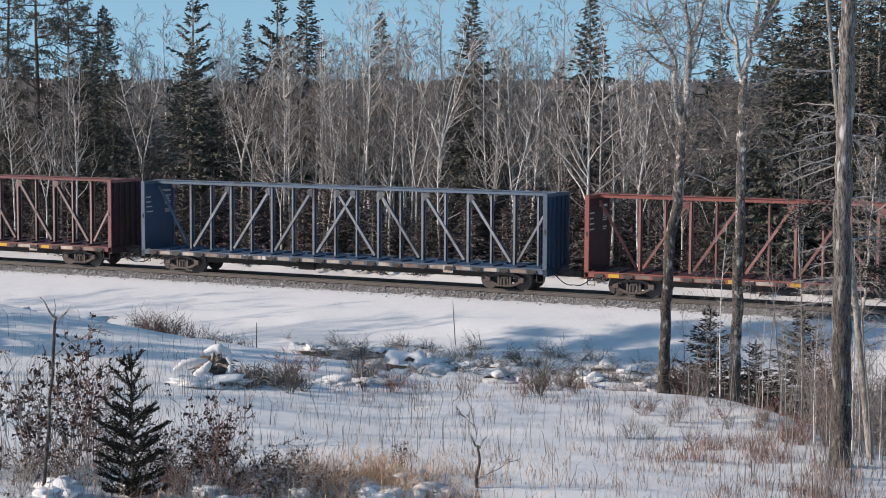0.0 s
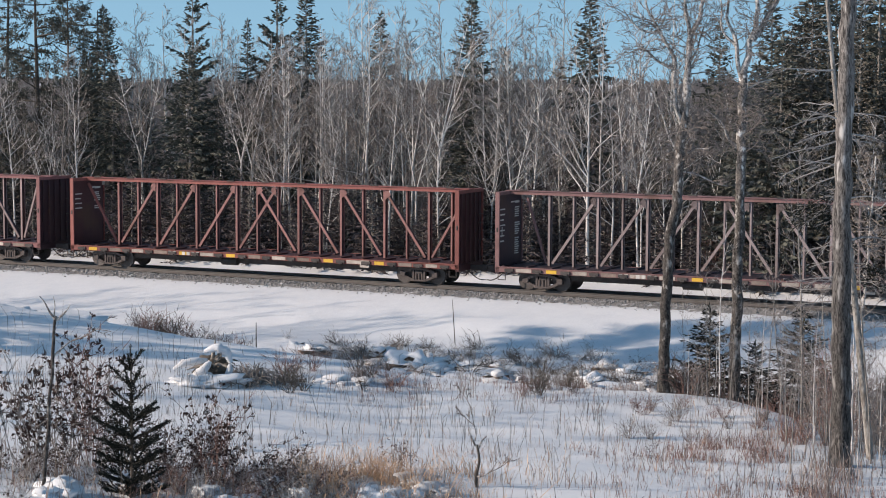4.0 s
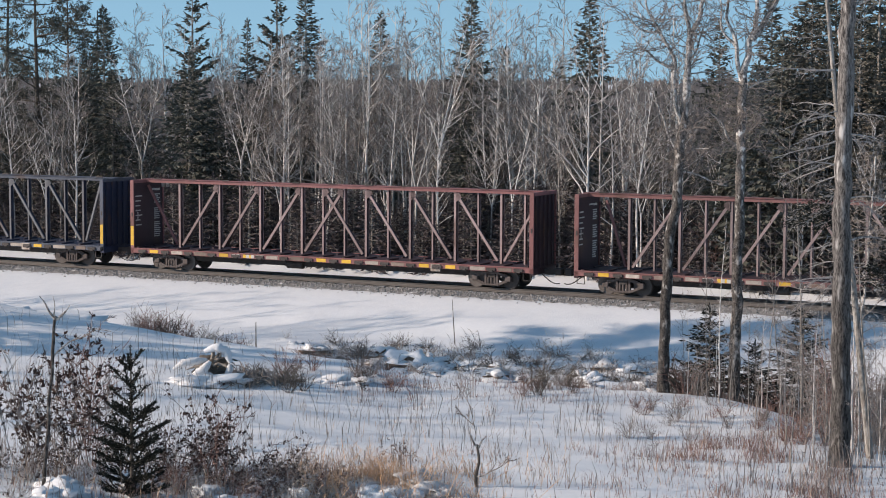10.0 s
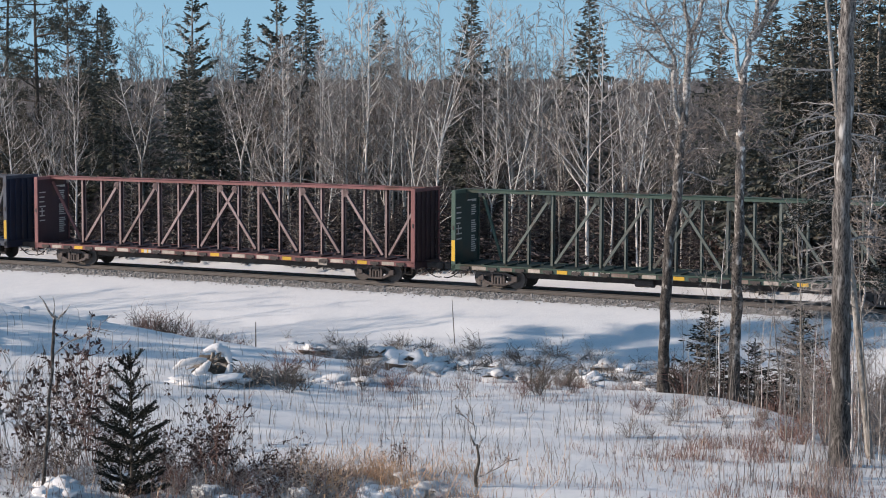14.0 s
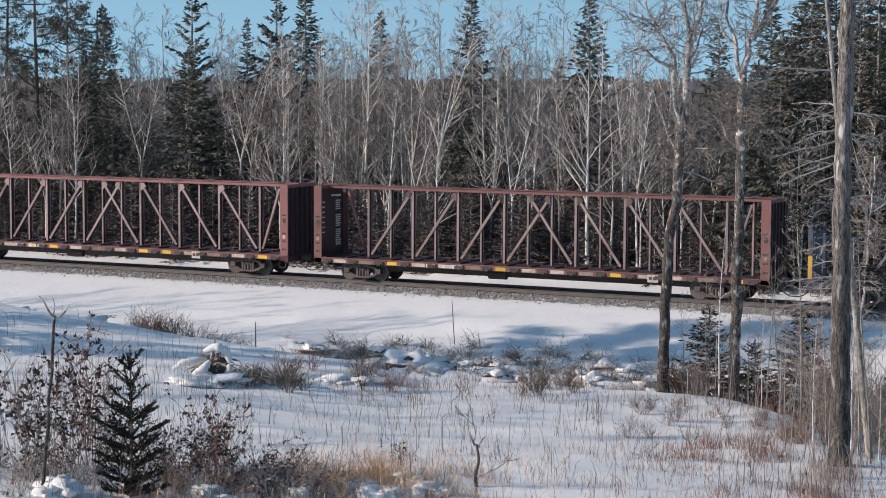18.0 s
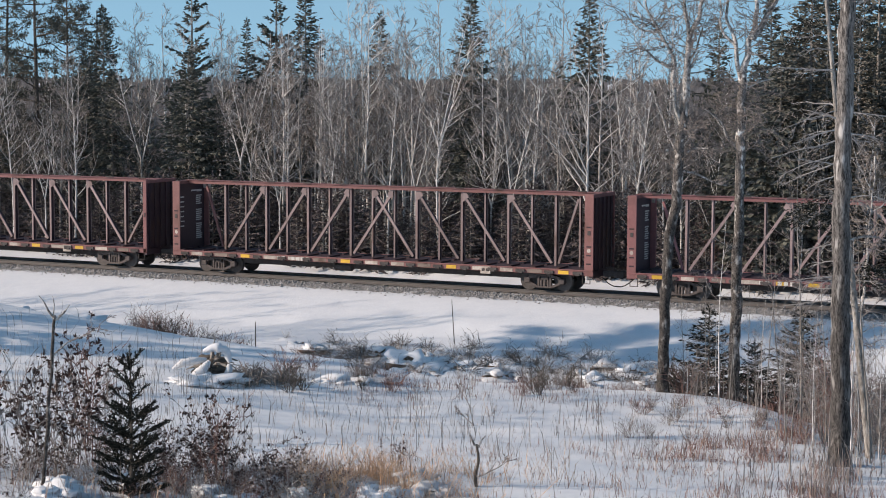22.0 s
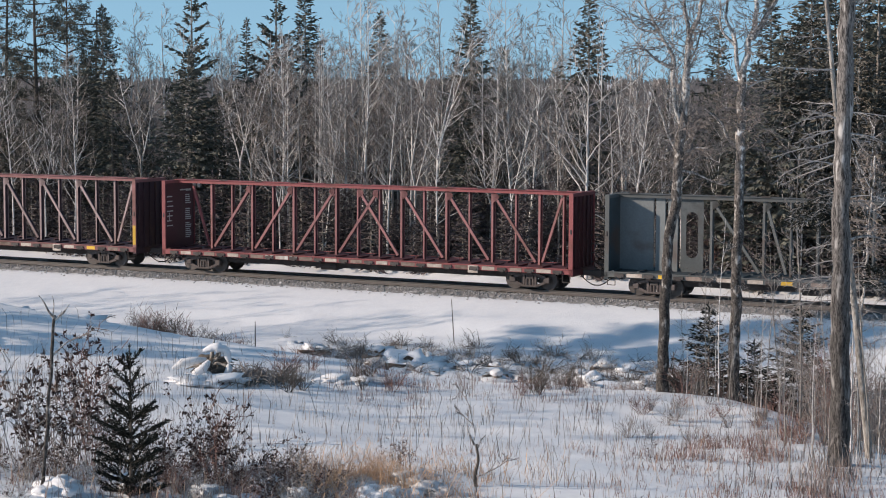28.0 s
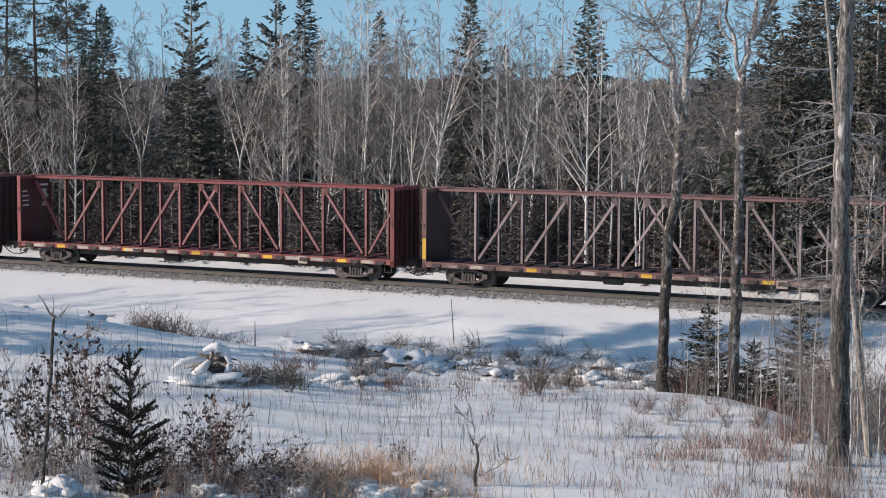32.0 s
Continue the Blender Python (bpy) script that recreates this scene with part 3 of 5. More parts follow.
for b, u, h, k in ((0.118, 12, 9.0, 0), (0.196, 9.5, 15.0, 1), (0.185, 11, 13.0, 0), (0.205, 9.5, 13.5, 0), (0.230, 9, 11.5, 1), (0.240, 8.5, 13.0, 0), (0.222, 8.5, 14.0, 1), (0.213, 8.5, 10.0, 0), (-0.225, 10, 9.0, 0), (-0.243, 10, 9.5, 1), (-0.092, 17, 13.0, 1), (-0.070, 16, 10.5, 0)):
    plant("thin_spruce_tree", BROWNS[k], TC2, put(b, u), "thin brownish-green spruce at the edge of the woods", "tree", "trees of the woods", R.uniform(0, 6.3), h / 13.0)
plant("spreading_tree", SPREADING, TC2, put(0.0776, 7.5), "pale bare tree with wide spreading limbs", "tree", "trees of the woods", 0.6, 0.92)
BIRCH = bare_tree(176, 10.0, 0.125, 0.45, 16, 0.24, 2, 4, bark=WHITEBARK, twigs=PALETWIG, up=1.0, crook=0.012, thick=1.2, least=0.012, woody=True)
plant("birch_tree", BIRCH, TC2, put(0.1288, 12.5), "bare birch with a white trunk at the edge of the woods", "tree", "trees of the woods", 0.4)
for b, u, size in ((0.1895, 8.0, 0.62), (0.2265, 7.5, 0.78), (0.2365, 9.0, 0.70), (0.206, 9.5, 0.80), (0.1062, 7.5, 0.62)):
    plant("aspen_tree", ASPENS[int(b * 2000) % 7], TC2, put(b, u), "bare aspen with a pale trunk at the edge of the woods", "tree", "trees of the woods", b * 90, size)
for b, u, h, k in ((-0.1618, 10.5, 12.4, 2), (-0.083, 10.5, 13.4, 0), (-0.0865, 10.6, 13.0, 1), (-0.0436, 11, 16.0, 1), (-0.0175, 11, 13.0, 2), (-0.0045, 11, 15.0, 5), (-0.058, 11, 12.0, 4), (-0.0550, 11, 11.5, 1), (-0.0490, 11, 12.5, 3), (-0.0462, 11.5, 11.5, 6), (0.0255, 11, 11.5, 3),
                   (0.0385, 13, 15.5, 4), (0.0515, 13, 14.0, 1), (0.128, 9, 9.5, 0), (-0.229, 12, 12.0, 2), (-0.211, 10.5, 10.0, 5), (-0.197, 11, 11.5, 3), (-0.109, 11, 13.0, 5), (-0.102, 11, 12.5, 2), (0.064, 12, 11.0, 0), (0.098, 14, 12.0, 3), (-0.068, 13, 13.5, 1), (-0.031, 15, 14.5, 4)):
    plant("aspen_tree", ASPENS[k], TC2, put(b, u), "bare aspen with a pale trunk at the edge of the woods", "tree", "trees of the woods", R.uniform(0, 6.3), h / 13.0)
BROAD = [bare_tree(180 + k, 10.0, 0.078, 0.30, 18, 0.36, 2, 4, bark=(ASPEN, ASPEN, BARK)[k % 3], twigs=(TWIG, PALETWIG, TWIG)[k % 3], up=1.0, fork=(0.0, 0.42, 0.0)[k % 3], crook=0.035, thick=1.5, sides=6, least=0.0125, woody=True) for k in range(6)]
for k in range(40):
    b, u = -0.262 + 0.50 * (k + R.random()) / 40, R.uniform(7.5, 12.0)
    if (-0.197 < b < -0.166 or -0.153 < b < -0.112 or 0.002 < b < 0.026 or b > 0.13) and R.random() < 0.65:
        continue
    plant("bare_tree", BROAD[R.randrange(6)], TC2, put(b, u), "pale bare tree with arching branches at the edge of the woods", "tree", "trees of the woods", R.uniform(0, 6.3), R.uniform(0.70, 1.15))
for k, b in enumerate((-0.238, -0.229, -0.214, -0.206, -0.198, 0.092, 0.104, 0.113, 0.142, 0.192, 0.203, 0.212, 0.226, 0.235)):
    plant("bare_tree", BROAD[(0, 3, 1, 5)[k % 4]], TC2, put(b + R.uniform(-0.003, 0.003), R.uniform(7.0, 9.0)), "pale bare tree with arching branches at the edge of the woods", "tree", "trees of the woods", R.uniform(0, 6.3), R.uniform(0.8, 1.2) if b < 0.15 else R.uniform(0.6, 0.95))
for k in range(8):
    b, u = 0.172 + 0.072 * (k + R.random()) / 8, R.uniform(7.5, 9.5)
    plant("bare_tree", GREYS[(1, 3, 1, 0)[k % 4]], TC2, put(b, u), "bare grey-brown young tree in the woods", "tree", "trees of the woods", R.uniform(0, 6.3), R.uniform(0.45, 0.75))
FEATHERY = [bare_tree(190 + k, 13.0, 0.075, 0.40, 30, 0.17, 2, 7, bark=ASPEN, twigs=(PALETWIG, TWIG)[k % 2], up=1.2, crook=0.03, thick=1.1, sides=5, least=0.0080, woody=True) for k in range(3)]
for k in range(46):
    b = -0.255 + 0.10 * (k + R.random()) / 12 if k < 12 else -0.125 + 0.185 * (k - 12 + R.random()) / 34
    plant("aspen_tree", FEATHERY[k % 3], TC2, put(b, R.uniform(12, 25)), "bare aspen with a feathery crown in the woods", "tree", "trees of the woods", R.uniform(0, 6.3), R.uniform(0.84, 1.04))
for k in range(20):
    b, u = -0.105 + 0.165 * (k + R.random()) / 20, R.uniform(11, 18)
    plant("aspen_tree", ASPENS[(1, 4, 6, 5, 3)[k % 5]], TC2, put(b, u), "bare aspen with a pale trunk in the woods", "tree", "trees of the woods", R.uniform(0, 6.3), R.uniform(0.80, 1.0))
for k in range(24):
    b, u = -0.175 + 0.31 * (k + R.random()) / 24, R.uniform(13, 26)
    plant("aspen_tree", ASPENS[(0, 1, 3, 4)[k % 4]], TC2, put(b, u), "tall slim bare aspen in the woods", "tree", "trees of the woods", R.uniform(0, 6.3), R.uniform(1.0, 1.25))
for k in range(54):
    b, u = -0.262 + 0.524 * (k + R.random()) / 54, 12 + 24 * R.random() ** 1.2
    if R.random() < 0.35:
        plant("aspen_tree", ASPENS[R.randrange(7)], TC2, put(b, u), "bare aspen with a pale trunk in the woods", "tree", "trees of the woods", R.uniform(0, 6.3), R.uniform(0.70, 1.05))
    else:
        plant("bare_tree", GREYS[R.randrange(6)], TC2, put(b, u), "bare grey-brown young tree in the woods", "tree", "trees of the woods", R.uniform(0, 6.3), R.uniform(0.5, 1.02))
for k in range(16):
    b, u = -0.262 + 0.524 * (k + R.random()) / 16, 24 + 30 * R.random()
    plant("spruce_tree", SPRUCES[R.randrange(4)], TC2, put(b, u), SPRUCE_LABEL, "tree", "trees of the woods", R.uniform(0, 6.3), R.uniform(0.45, 0.72))
for k in range(180):
    b, u = -0.262 + 0.524 * (k + R.random()) / 180, 7.2 + 4 * R.random()
    plant("undergrowth_spruce", UNDER[R.randrange(3)], TC2, put(b, u), "small grey-green spruce in the undergrowth of the woods", "spruce", "small spruces in the woods", R.uniform(0, 6.3), R.uniform(0.5, 1.05))
EDGE = [shrub(300 + k, 2.6, 12, 0.55, 0, (TWIG, DARKBARK, REDTWIG)[k % 3], 2, 0.014) for k in range(4)]
for k in range(80):
    b, u = -0.262 + 0.524 * (k + R.random()) / 80, 7.5 + 14 * R.random()
    plant("bare_bush", EDGE[R.randrange(4)], SH2, put(b, u), "bare grey-brown bush at the foot of the woods", "bush", "bushes along the woods", R.uniform(0, 6.3), R.uniform(0.6, 1.6))
# the woods beyond, out to the low ridge
fv, ff, ev, ef = [], [], [], []
for k in range(11000):
    u = 46 + 2600 * R.random() ** 3.0 if k < 8500 else R.uniform(13, 46)
    p = put(R.uniform(-0.30, 0.30), u)
    h = (R.uniform(5, 10.5) if k < 8500 else R.uniform(1.8, 4.2)) + 0.0015 * u
    if u > 220 and R.random() < 0.10:
        n = len(ev)
        w = h * 0.16
        for j in range(3):
            t = j * 2.1 + R.random()
            c, s = math.cos(t) * w, math.sin(t) * w
            ev += [p + Vector((c, s, h * 0.1)), p + Vector((-c, -s, h * 0.1)), p + Vector((0, 0, h * 1.05))]
        ef += [(n, n + 1, n + 2), (n + 3, n + 4, n + 5), (n + 6, n + 7, n + 8)]
        continue
    for j in range(18):
        n = len(fv)
        a = R.uniform(0, 6.3)
        z0 = h * R.uniform(0.0, 0.75)
        r = R.uniform(0.2, 1.9)
        z1 = z0 + h * R.uniform(0.15, 0.4)
        w = 0.035 + 0.0006 * u if k < 8500 else 0.03
        q = p + Vector((math.cos(a) * r * 0.4, math.sin(a) * r * 0.4, z0))
        e = p + Vector((math.cos(a) * r, math.sin(a) * r, min(z1, h)))
        fv += [q + Vector((-w, 0, 0)), q + Vector((w, 0, 0)), e]
        ff.append((n, n + 1, n + 2))
tagged(new("far_bare_woods", mesh_of("far_bare_woods", fv, ff, WOODS)), "grey-brown leafless woods reaching to a low ridge", "woods", kind="stuff")
tagged(new("far_spruce_woods", mesh_of("far_spruce_woods", ev, ef, FARGREEN)), "dark spruces scattered through the far woods", "woods", kind="stuff")


# ---- the near side ----
def near(b, d, dz=0.0):
    return Vector((b * d, d, ground(b * d, d) + dz))


def rugged(vs, k):
    return [v + Vector((1, 0, 0)) * k * noise.noise(Vector((v.x * 5, v.y * 5, v.z * 1.8))) + Vector((0, 1, 0)) * k * noise.noise(Vector((v.y * 5, v.x * 5, v.z * 1.8 + 9))) for v in vs]


def flowing(rows, n, seed, amp):
    """A smooth line of n steps through a few bends (sideways, up, depth), with a slight waver."""
    ks = [Vector((r[0], r[2] if len(r) > 2 else 0.0, r[1])) for r in rows]
    ks = [2 * ks[0] - ks[1]] + ks + [2 * ks[-1] - ks[-2]]
    pts, m = [], len(ks) - 3
    for i in range(n + 1):
        f = min(i / n * m, m - 1e-6)
        k, t = int(f), f - int(f)
        a, b, c, d = ks[k:k + 4]
        p = 0.5 * (2 * b + (c - a) * t + (2 * a - 5 * b + 4 * c - d) * t * t + (3 * b - a - 3 * c + d) * t ** 3)
        w = amp * min(1.0, i / 3)
        pts.append(p + Vector((w * noise.noise(Vector((p.z * 2.2, seed, 0.3))), w * noise.noise(Vector((p.z * 2.2, seed, 5.1))), 0)))
    return pts


def tall_tree(seed, bole, r0, r1, limbs, nest, twiggy, bark):
    """A tall tree: a rugged bole, paler crooked limbs (thickness and bends) with fine twigs, and a nest of shoots round part of the bole."""
    rnd = random.Random(seed)
    tv, tf, cv, cf = [], [], [], []
    n = 60
    line = flowing(bole, n, seed, 0.05)
    tube(tv, tf, line, [(r0 + (r1 - r0) * i / n) * (1 + 0.35 * max(0, 1 - i / 4) + 0.03 * noise.noise(Vector((i * 0.6, seed, 0)))) for i in range(n + 1)], 18)
    meshes = [mesh_of("trunk", rugged(tv, 0.020), tf, bark, True)]
    for j, (lr, rows) in enumerate(limbs):
        m = 26
        pts = flowing(rows, m, seed + 3.3 * j, 0.10)
        uv, uf = [], []
        tube(uv, uf, pts, [lr * (1 - 0.7 * (k / m) ** 1.2) for k in range(m + 1)], 9)
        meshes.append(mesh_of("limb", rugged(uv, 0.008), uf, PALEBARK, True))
        length = sum((pts[k + 1] - pts[k]).length for k in range(m))
        for k in range(int(length * twiggy)):
            g = 0.2 + 0.78 * rnd.random()
            q, t = pts[int(g * m)], rnd.uniform(0, 6.3)
            limb(rnd, cv, cf, q, Vector((math.cos(t), 0.6 * math.sin(t), rnd.uniform(-0.3, 0.9))), rnd.uniform(0.35, 1.05), max(lr * 0.22 * (1.1 - g), 0.011), 2, 0.02, 5, 4, 0.0066)
    for k in range(nest[2]):
        f = nest[0] + (nest[1] - nest[0]) * rnd.random()
        q, t = line[int(f * n)], rnd.uniform(0, 6.3)
        limb(rnd, cv, cf, q, Vector((math.cos(t), math.sin(t), rnd.uniform(-0.6, 0.5))), rnd.uniform(0.4, nest[3]), 0.011, 2, -0.02, 6, 4, 0.0055)
    return meshes + [mesh_of("crown", cv, cf, TWIG)]


# three tall trees and their neighbours
T1 = tall_tree(401, ((0, -0.3), (0.02, 1.5), (0.08, 3.5), (0.27, 4.8), (0.35, 6.2), (0.45, 7.3)), 0.145, 0.105,
               ((0.100, ((0.45, 7.25), (0.50, 8.2), (0.62, 9.0), (0.85, 9.6), (1.0, 10.8))), (0.062, ((0.57, 8.6), (0.50, 9.2), (0.42, 9.9), (0.48, 10.9))),
                (0.062, ((0.38, 6.6), (0.22, 7.4), (0.14, 8.2), (-0.10, 8.9), (-0.45, 9.5), (-0.6, 10.4))), (0.030, ((0.26, 6.0), (0.05, 6.6), (-0.25, 7.4), (-0.4, 7.7))),
                (0.034, ((0.33, 5.9), (0.6, 6.12), (0.95, 6.15, -0.3))), (0.032, ((0.29, 5.6), (0.75, 5.5), (1.2, 5.3), (1.55, 5.2))), (0.040, ((0.16, 8.1), (-0.2, 8.3), (-0.6, 8.6), (-1.0, 8.5))),
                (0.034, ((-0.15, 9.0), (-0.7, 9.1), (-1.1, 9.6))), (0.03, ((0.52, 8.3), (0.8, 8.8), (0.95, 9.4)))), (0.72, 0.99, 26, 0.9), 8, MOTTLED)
plant("tall_bare_tree", T1, ("trunk",) + ("limb",) * 9 + ("crown",), near(0.1194, 46.5), "tall bare tree with a mottled bole and pale crooked limbs", "tree", "tall trees on the clearing", 0.0)
T2 = tall_tree(405, ((0, -0.3), (0.01, 1.2), (0.04, 2.9), (0.06, 5.0), (0.06, 6.7), (0.08, 8.15)), 0.150, 0.105,
               ((0.090, ((0.08, 8.1), (0.30, 9.0), (0.42, 9.8), (0.40, 10.9))), (0.085, ((0.31, 8.95), (0.6, 9.5), (0.85, 9.95), (1.1, 10.8))), (0.060, ((0.06, 8.0), (-0.12, 8.9), (-0.28, 9.6), (-0.25, 10.6))),
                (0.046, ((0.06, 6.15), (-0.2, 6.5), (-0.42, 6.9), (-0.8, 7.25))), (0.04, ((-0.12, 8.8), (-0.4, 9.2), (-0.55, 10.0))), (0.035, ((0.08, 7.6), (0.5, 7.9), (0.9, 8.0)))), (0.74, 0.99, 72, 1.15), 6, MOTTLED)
plant("tall_bare_tree", T2, ("trunk",) + ("limb",) * 6 + ("crown",), near(0.1578, 46.0), "tall bare tree with a straight bole and tangled fine twigs", "tree", "tall trees on the clearing", 0.0)
T3 = tall_tree(409, ((0, -0.3), (-0.03, 2.0), (-0.07, 4.0), (-0.08, 6.5), (-0.05, 9.0), (0.02, 14.0)), 0.200, 0.135,
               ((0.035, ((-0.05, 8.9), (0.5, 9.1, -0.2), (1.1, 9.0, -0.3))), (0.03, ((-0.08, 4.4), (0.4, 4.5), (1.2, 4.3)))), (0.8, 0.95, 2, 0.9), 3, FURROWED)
plant("tall_bare_tree", T3, ("trunk",) + ("limb",) * 2 + ("crown",), near(0.2165, 35.9), "thick straight tree with furrowed grey bark rising out of the snow", "tree", "tall trees on the clearing", 0.0)
# a half-dead spruce with long bare boughs: height, reach, rise at the middle and at the tip
BOUGHS = ((7.9, -1.3, 0.02, 0.04), (7.13, -0.60, 0.08, 0.13), (6.88, -0.56, 0.10, 0.20), (6.91, -1.05, 0.09, -0.16), (6.70, -1.0, -0.05, -0.29), (6.5, -1.4, -0.13, -0.37), (6.23, -1.25, -0.14, -0.48), (5.84, -0.92, 0.2, 0.26),
          (5.84, -0.84, -0.1, -0.47), (6.1, -1.05, -0.2, -0.5), (4.33, -1.0, 0.04, -0.13), (4.1, -0.85, -0.05, -0.2), (3.77, -1.3, -0.05, -0.15), (3.63, -1.2, 0.04, 0.02), (3.4, -1.0, 0.05, 0.02), (3.27, -1.5, -0.08, -0.2),
          (6.62, 1.1, -0.02, -0.23), (7.0, 1.15, 0.03, -0.05), (5.3, 0.8, 0.1, 0.0))
dv, df, gv, gf = [], [], [], []
rd = random.Random(31)
LEAN = -0.117


def dead_bough(z, dx, mid, end, y, r):
    foot = LEAN * z
    pts = flowing(((foot, z, 0), (foot + dx * 0.28, z + mid * 0.75 + rd.uniform(-0.03, 0.03), y * 0.3), (foot + dx * 0.62, z + mid + (end - mid) * 0.3 + rd.uniform(-0.03, 0.03), y * 0.6), (foot + dx, z + end, y)), 14, z * 7.1, 0.05)
    tube(dv, df, pts, [r * (1 - 0.75 * i / 14) for i in range(15)], 5)
    for k in range(int(3 + abs(dx) * 5)):
        i = rd.randrange(3, 14)
        e = (pts[i + 1] - pts[i]).normalized()
        limb(rd, dv, df, pts[i], e + Vector((rd.uniform(-0.3, 0.3), rd.uniform(-0.8, 0.8), rd.uniform(-0.8, 0.35))), rd.uniform(0.12, 0.5), 0.007, 1, -0.03, 4, 3, 0.0042)
    return pts


for z, dx, mid, end in BOUGHS:
    dead_bough(z, dx, mid, end, rd.uniform(-0.4, 0.4), 0.018)
for k in range(16):
    dead_bough(rd.uniform(3.2, 9.5), rd.choice((-1, -1, 1)) * rd.uniform(0.3, 0.9), rd.uniform(-0.1, 0.1), rd.uniform(-0.4, 0.1), rd.uniform(-0.9, 0.9), 0.011)
# the few boughs that are still green
for z, dx in ((5.25, -1.15), (5.1, -0.85), (5.05, -1.35), (4.95, -0.7), (5.35, -0.9), (5.0, -1.1), (4.0, 0.75), (3.9, 0.95), (3.75, 0.6), (3.65, 0.85), (8.6, -0.9), (9.0, 0.8), (8.9, -0.7)):
    pts = dead_bough(z, dx, 0.0, -0.22, rd.uniform(-0.5, 0.5), 0.010)
    for k in range(260):
        i = rd.randrange(4, 14)
        q = pts[i].lerp(pts[i + 1], rd.random()) + Vector((rd.gauss(0, 0.07), rd.gauss(0, 0.12), rd.gauss(-0.04, 0.05)))
        spray(gv, gf, q, Vector((0.5 * dx + rd.gauss(0, 0.6), rd.gauss(0, 0.7), rd.gauss(-0.1, 0.5))).normalized(), rd.uniform(0.05, 0.11), 0.010, rd)
dt = ([], [])
tube(dt[0], dt[1], wander(rd, Vector((0.03, 0, -0.3)), Vector((LEAN, 0, 1)), 13.0, 16, 0.004, 0.0), [0.082 * (1 - 0.7 * i / 16) for i in range(17)], 10)
plant("dead_spruce", (mesh_of("trunk", *dt, BARK, True), mesh_of("crown", dv, df, PALETWIG), mesh_of("foliage", gv, gf, DARKNEEDLE)), ("trunk", "crown", "foliage"), near(0.2328, 37.6), "leaning half-dead spruce with long bare grey boughs", "tree", "", 0.0)
PALESAP = tall_tree(466, ((0.0, -0.3), (-0.04, 1.6), (0.06, 3.6), (0.12, 4.7), (0.24, 6.3)), 0.036, 0.014,
                    ((0.018, ((0.15, 5.1), (0.38, 5.25), (0.62, 5.5))), (0.018, ((0.12, 4.6), (0.36, 4.72), (0.75, 4.75))), (0.014, ((0.17, 5.5), (0.0, 5.75), (-0.15, 6.1))), (0.016, ((0.06, 3.5), (-0.2, 3.7), (-0.4, 3.75))), (0.012, ((0.05, 3.0), (0.3, 2.9), (0.55, 2.6)))), (0.45, 0.99, 30, 0.8), 8, PALEBARK)
plant("sapling", PALESAP, ("trunk",) + ("limb",) * 5 + ("crown",), near(0.2262, 40.0), "pale bare sapling with a few rising limbs", "sapling", "saplings on the clearing", 0.0)
DB = bare_tree(420, 9.0, 0.042, 0.25, 16, 0.22, 2, 4, (0.01, 0), 0.0, 0.7, BARK, TWIG, 6, crook=0.04)
DB2 = bare_tree(421, 9.0, 0.045, 0.25, 14, 0.20, 2, 4, (-0.01, 0), 0.0, 0.7, ASPEN, PALETWIG, 6, crook=0.05)
for b, d, s in ((0.1945, 41.0, 0.72), (0.1435, 46.0, 0.42), (0.166, 45.5, 0.34), (0.159, 46.5, 0.38), (0.203, 43.0, 0.4), (0.170, 41.5, 0.3), (0.2085, 39.0, 0.45), (0.131, 46.5, 0.3), (0.2225, 38.0, 0.5), (0.233, 36.5, 0.6), (0.184, 44.0, 0.5), (0.150, 45.0, 0.5), (0.176, 43.0, 0.45)):
    plant("sapling", DB2 if int(b * 1000) % 3 == 0 else DB, TC2, near(b, d), "thin pale bare sapling on the clearing", "sapling", "saplings on the clearing", R.uniform(0, 6), s)
# small spruces
FIR = young_fir(450, 2.42, 0.80)
SMALL = [spruce(455 + k, 2.4, 0.46, 0.30, 0.15, 9, 0.25, 0.10, 0.02, DARKNEEDLE, 0.17, 34.0, 0.26) for k in range(2)]
plant("young_spruce", FIR, TC2, near(-0.1690, 28.7), "young dark green spruce among leafy bushes", "spruce", "", 0.5)
for b, d, s, k in ((0.1440, 50.0, 1.20, 0), (0.169, 50.0, 0.95, 1), (0.1945, 47.5, 1.35, 0), (0.240, 47.0, 0.9, 1), (0.2285, 49.0, 1.0, 0), (0.207, 51.0, 1.05, 1)):
    plant("young_spruce", SMALL[k], TC2, near(b, d), "small dark spruce at the edge of the ditch", "spruce", "small spruces by the ditch", R.uniform(0, 6), s)
# sapling with a forked top, and the forked twig
SAP = tall_tree(462, ((0.0, -0.3), (0.10, 1.0), (0.19, 1.7), (0.25, 2.75)), 0.030, 0.021,
                ((0.022, ((0.25, 2.70), (0.10, 2.85), (0.0, 3.05))), (0.022, ((0.25, 2.68), (0.38, 2.80), (0.48, 2.92))), (0.016, ((0.23, 2.15), (0.42, 2.32), (0.62, 2.45))), (0.012, ((0.25, 2.72), (0.27, 2.9), (0.24, 3.05)))), (0.9, 0.99, 0, 0.5), 2, MOTTLED)
plant("forked_sapling", SAP, ("trunk",) + ("limb",) * 4 + ("crown",), near(-0.2185, 28.2), "grey bare sapling with a forked top", "sapling", "", 0.0)
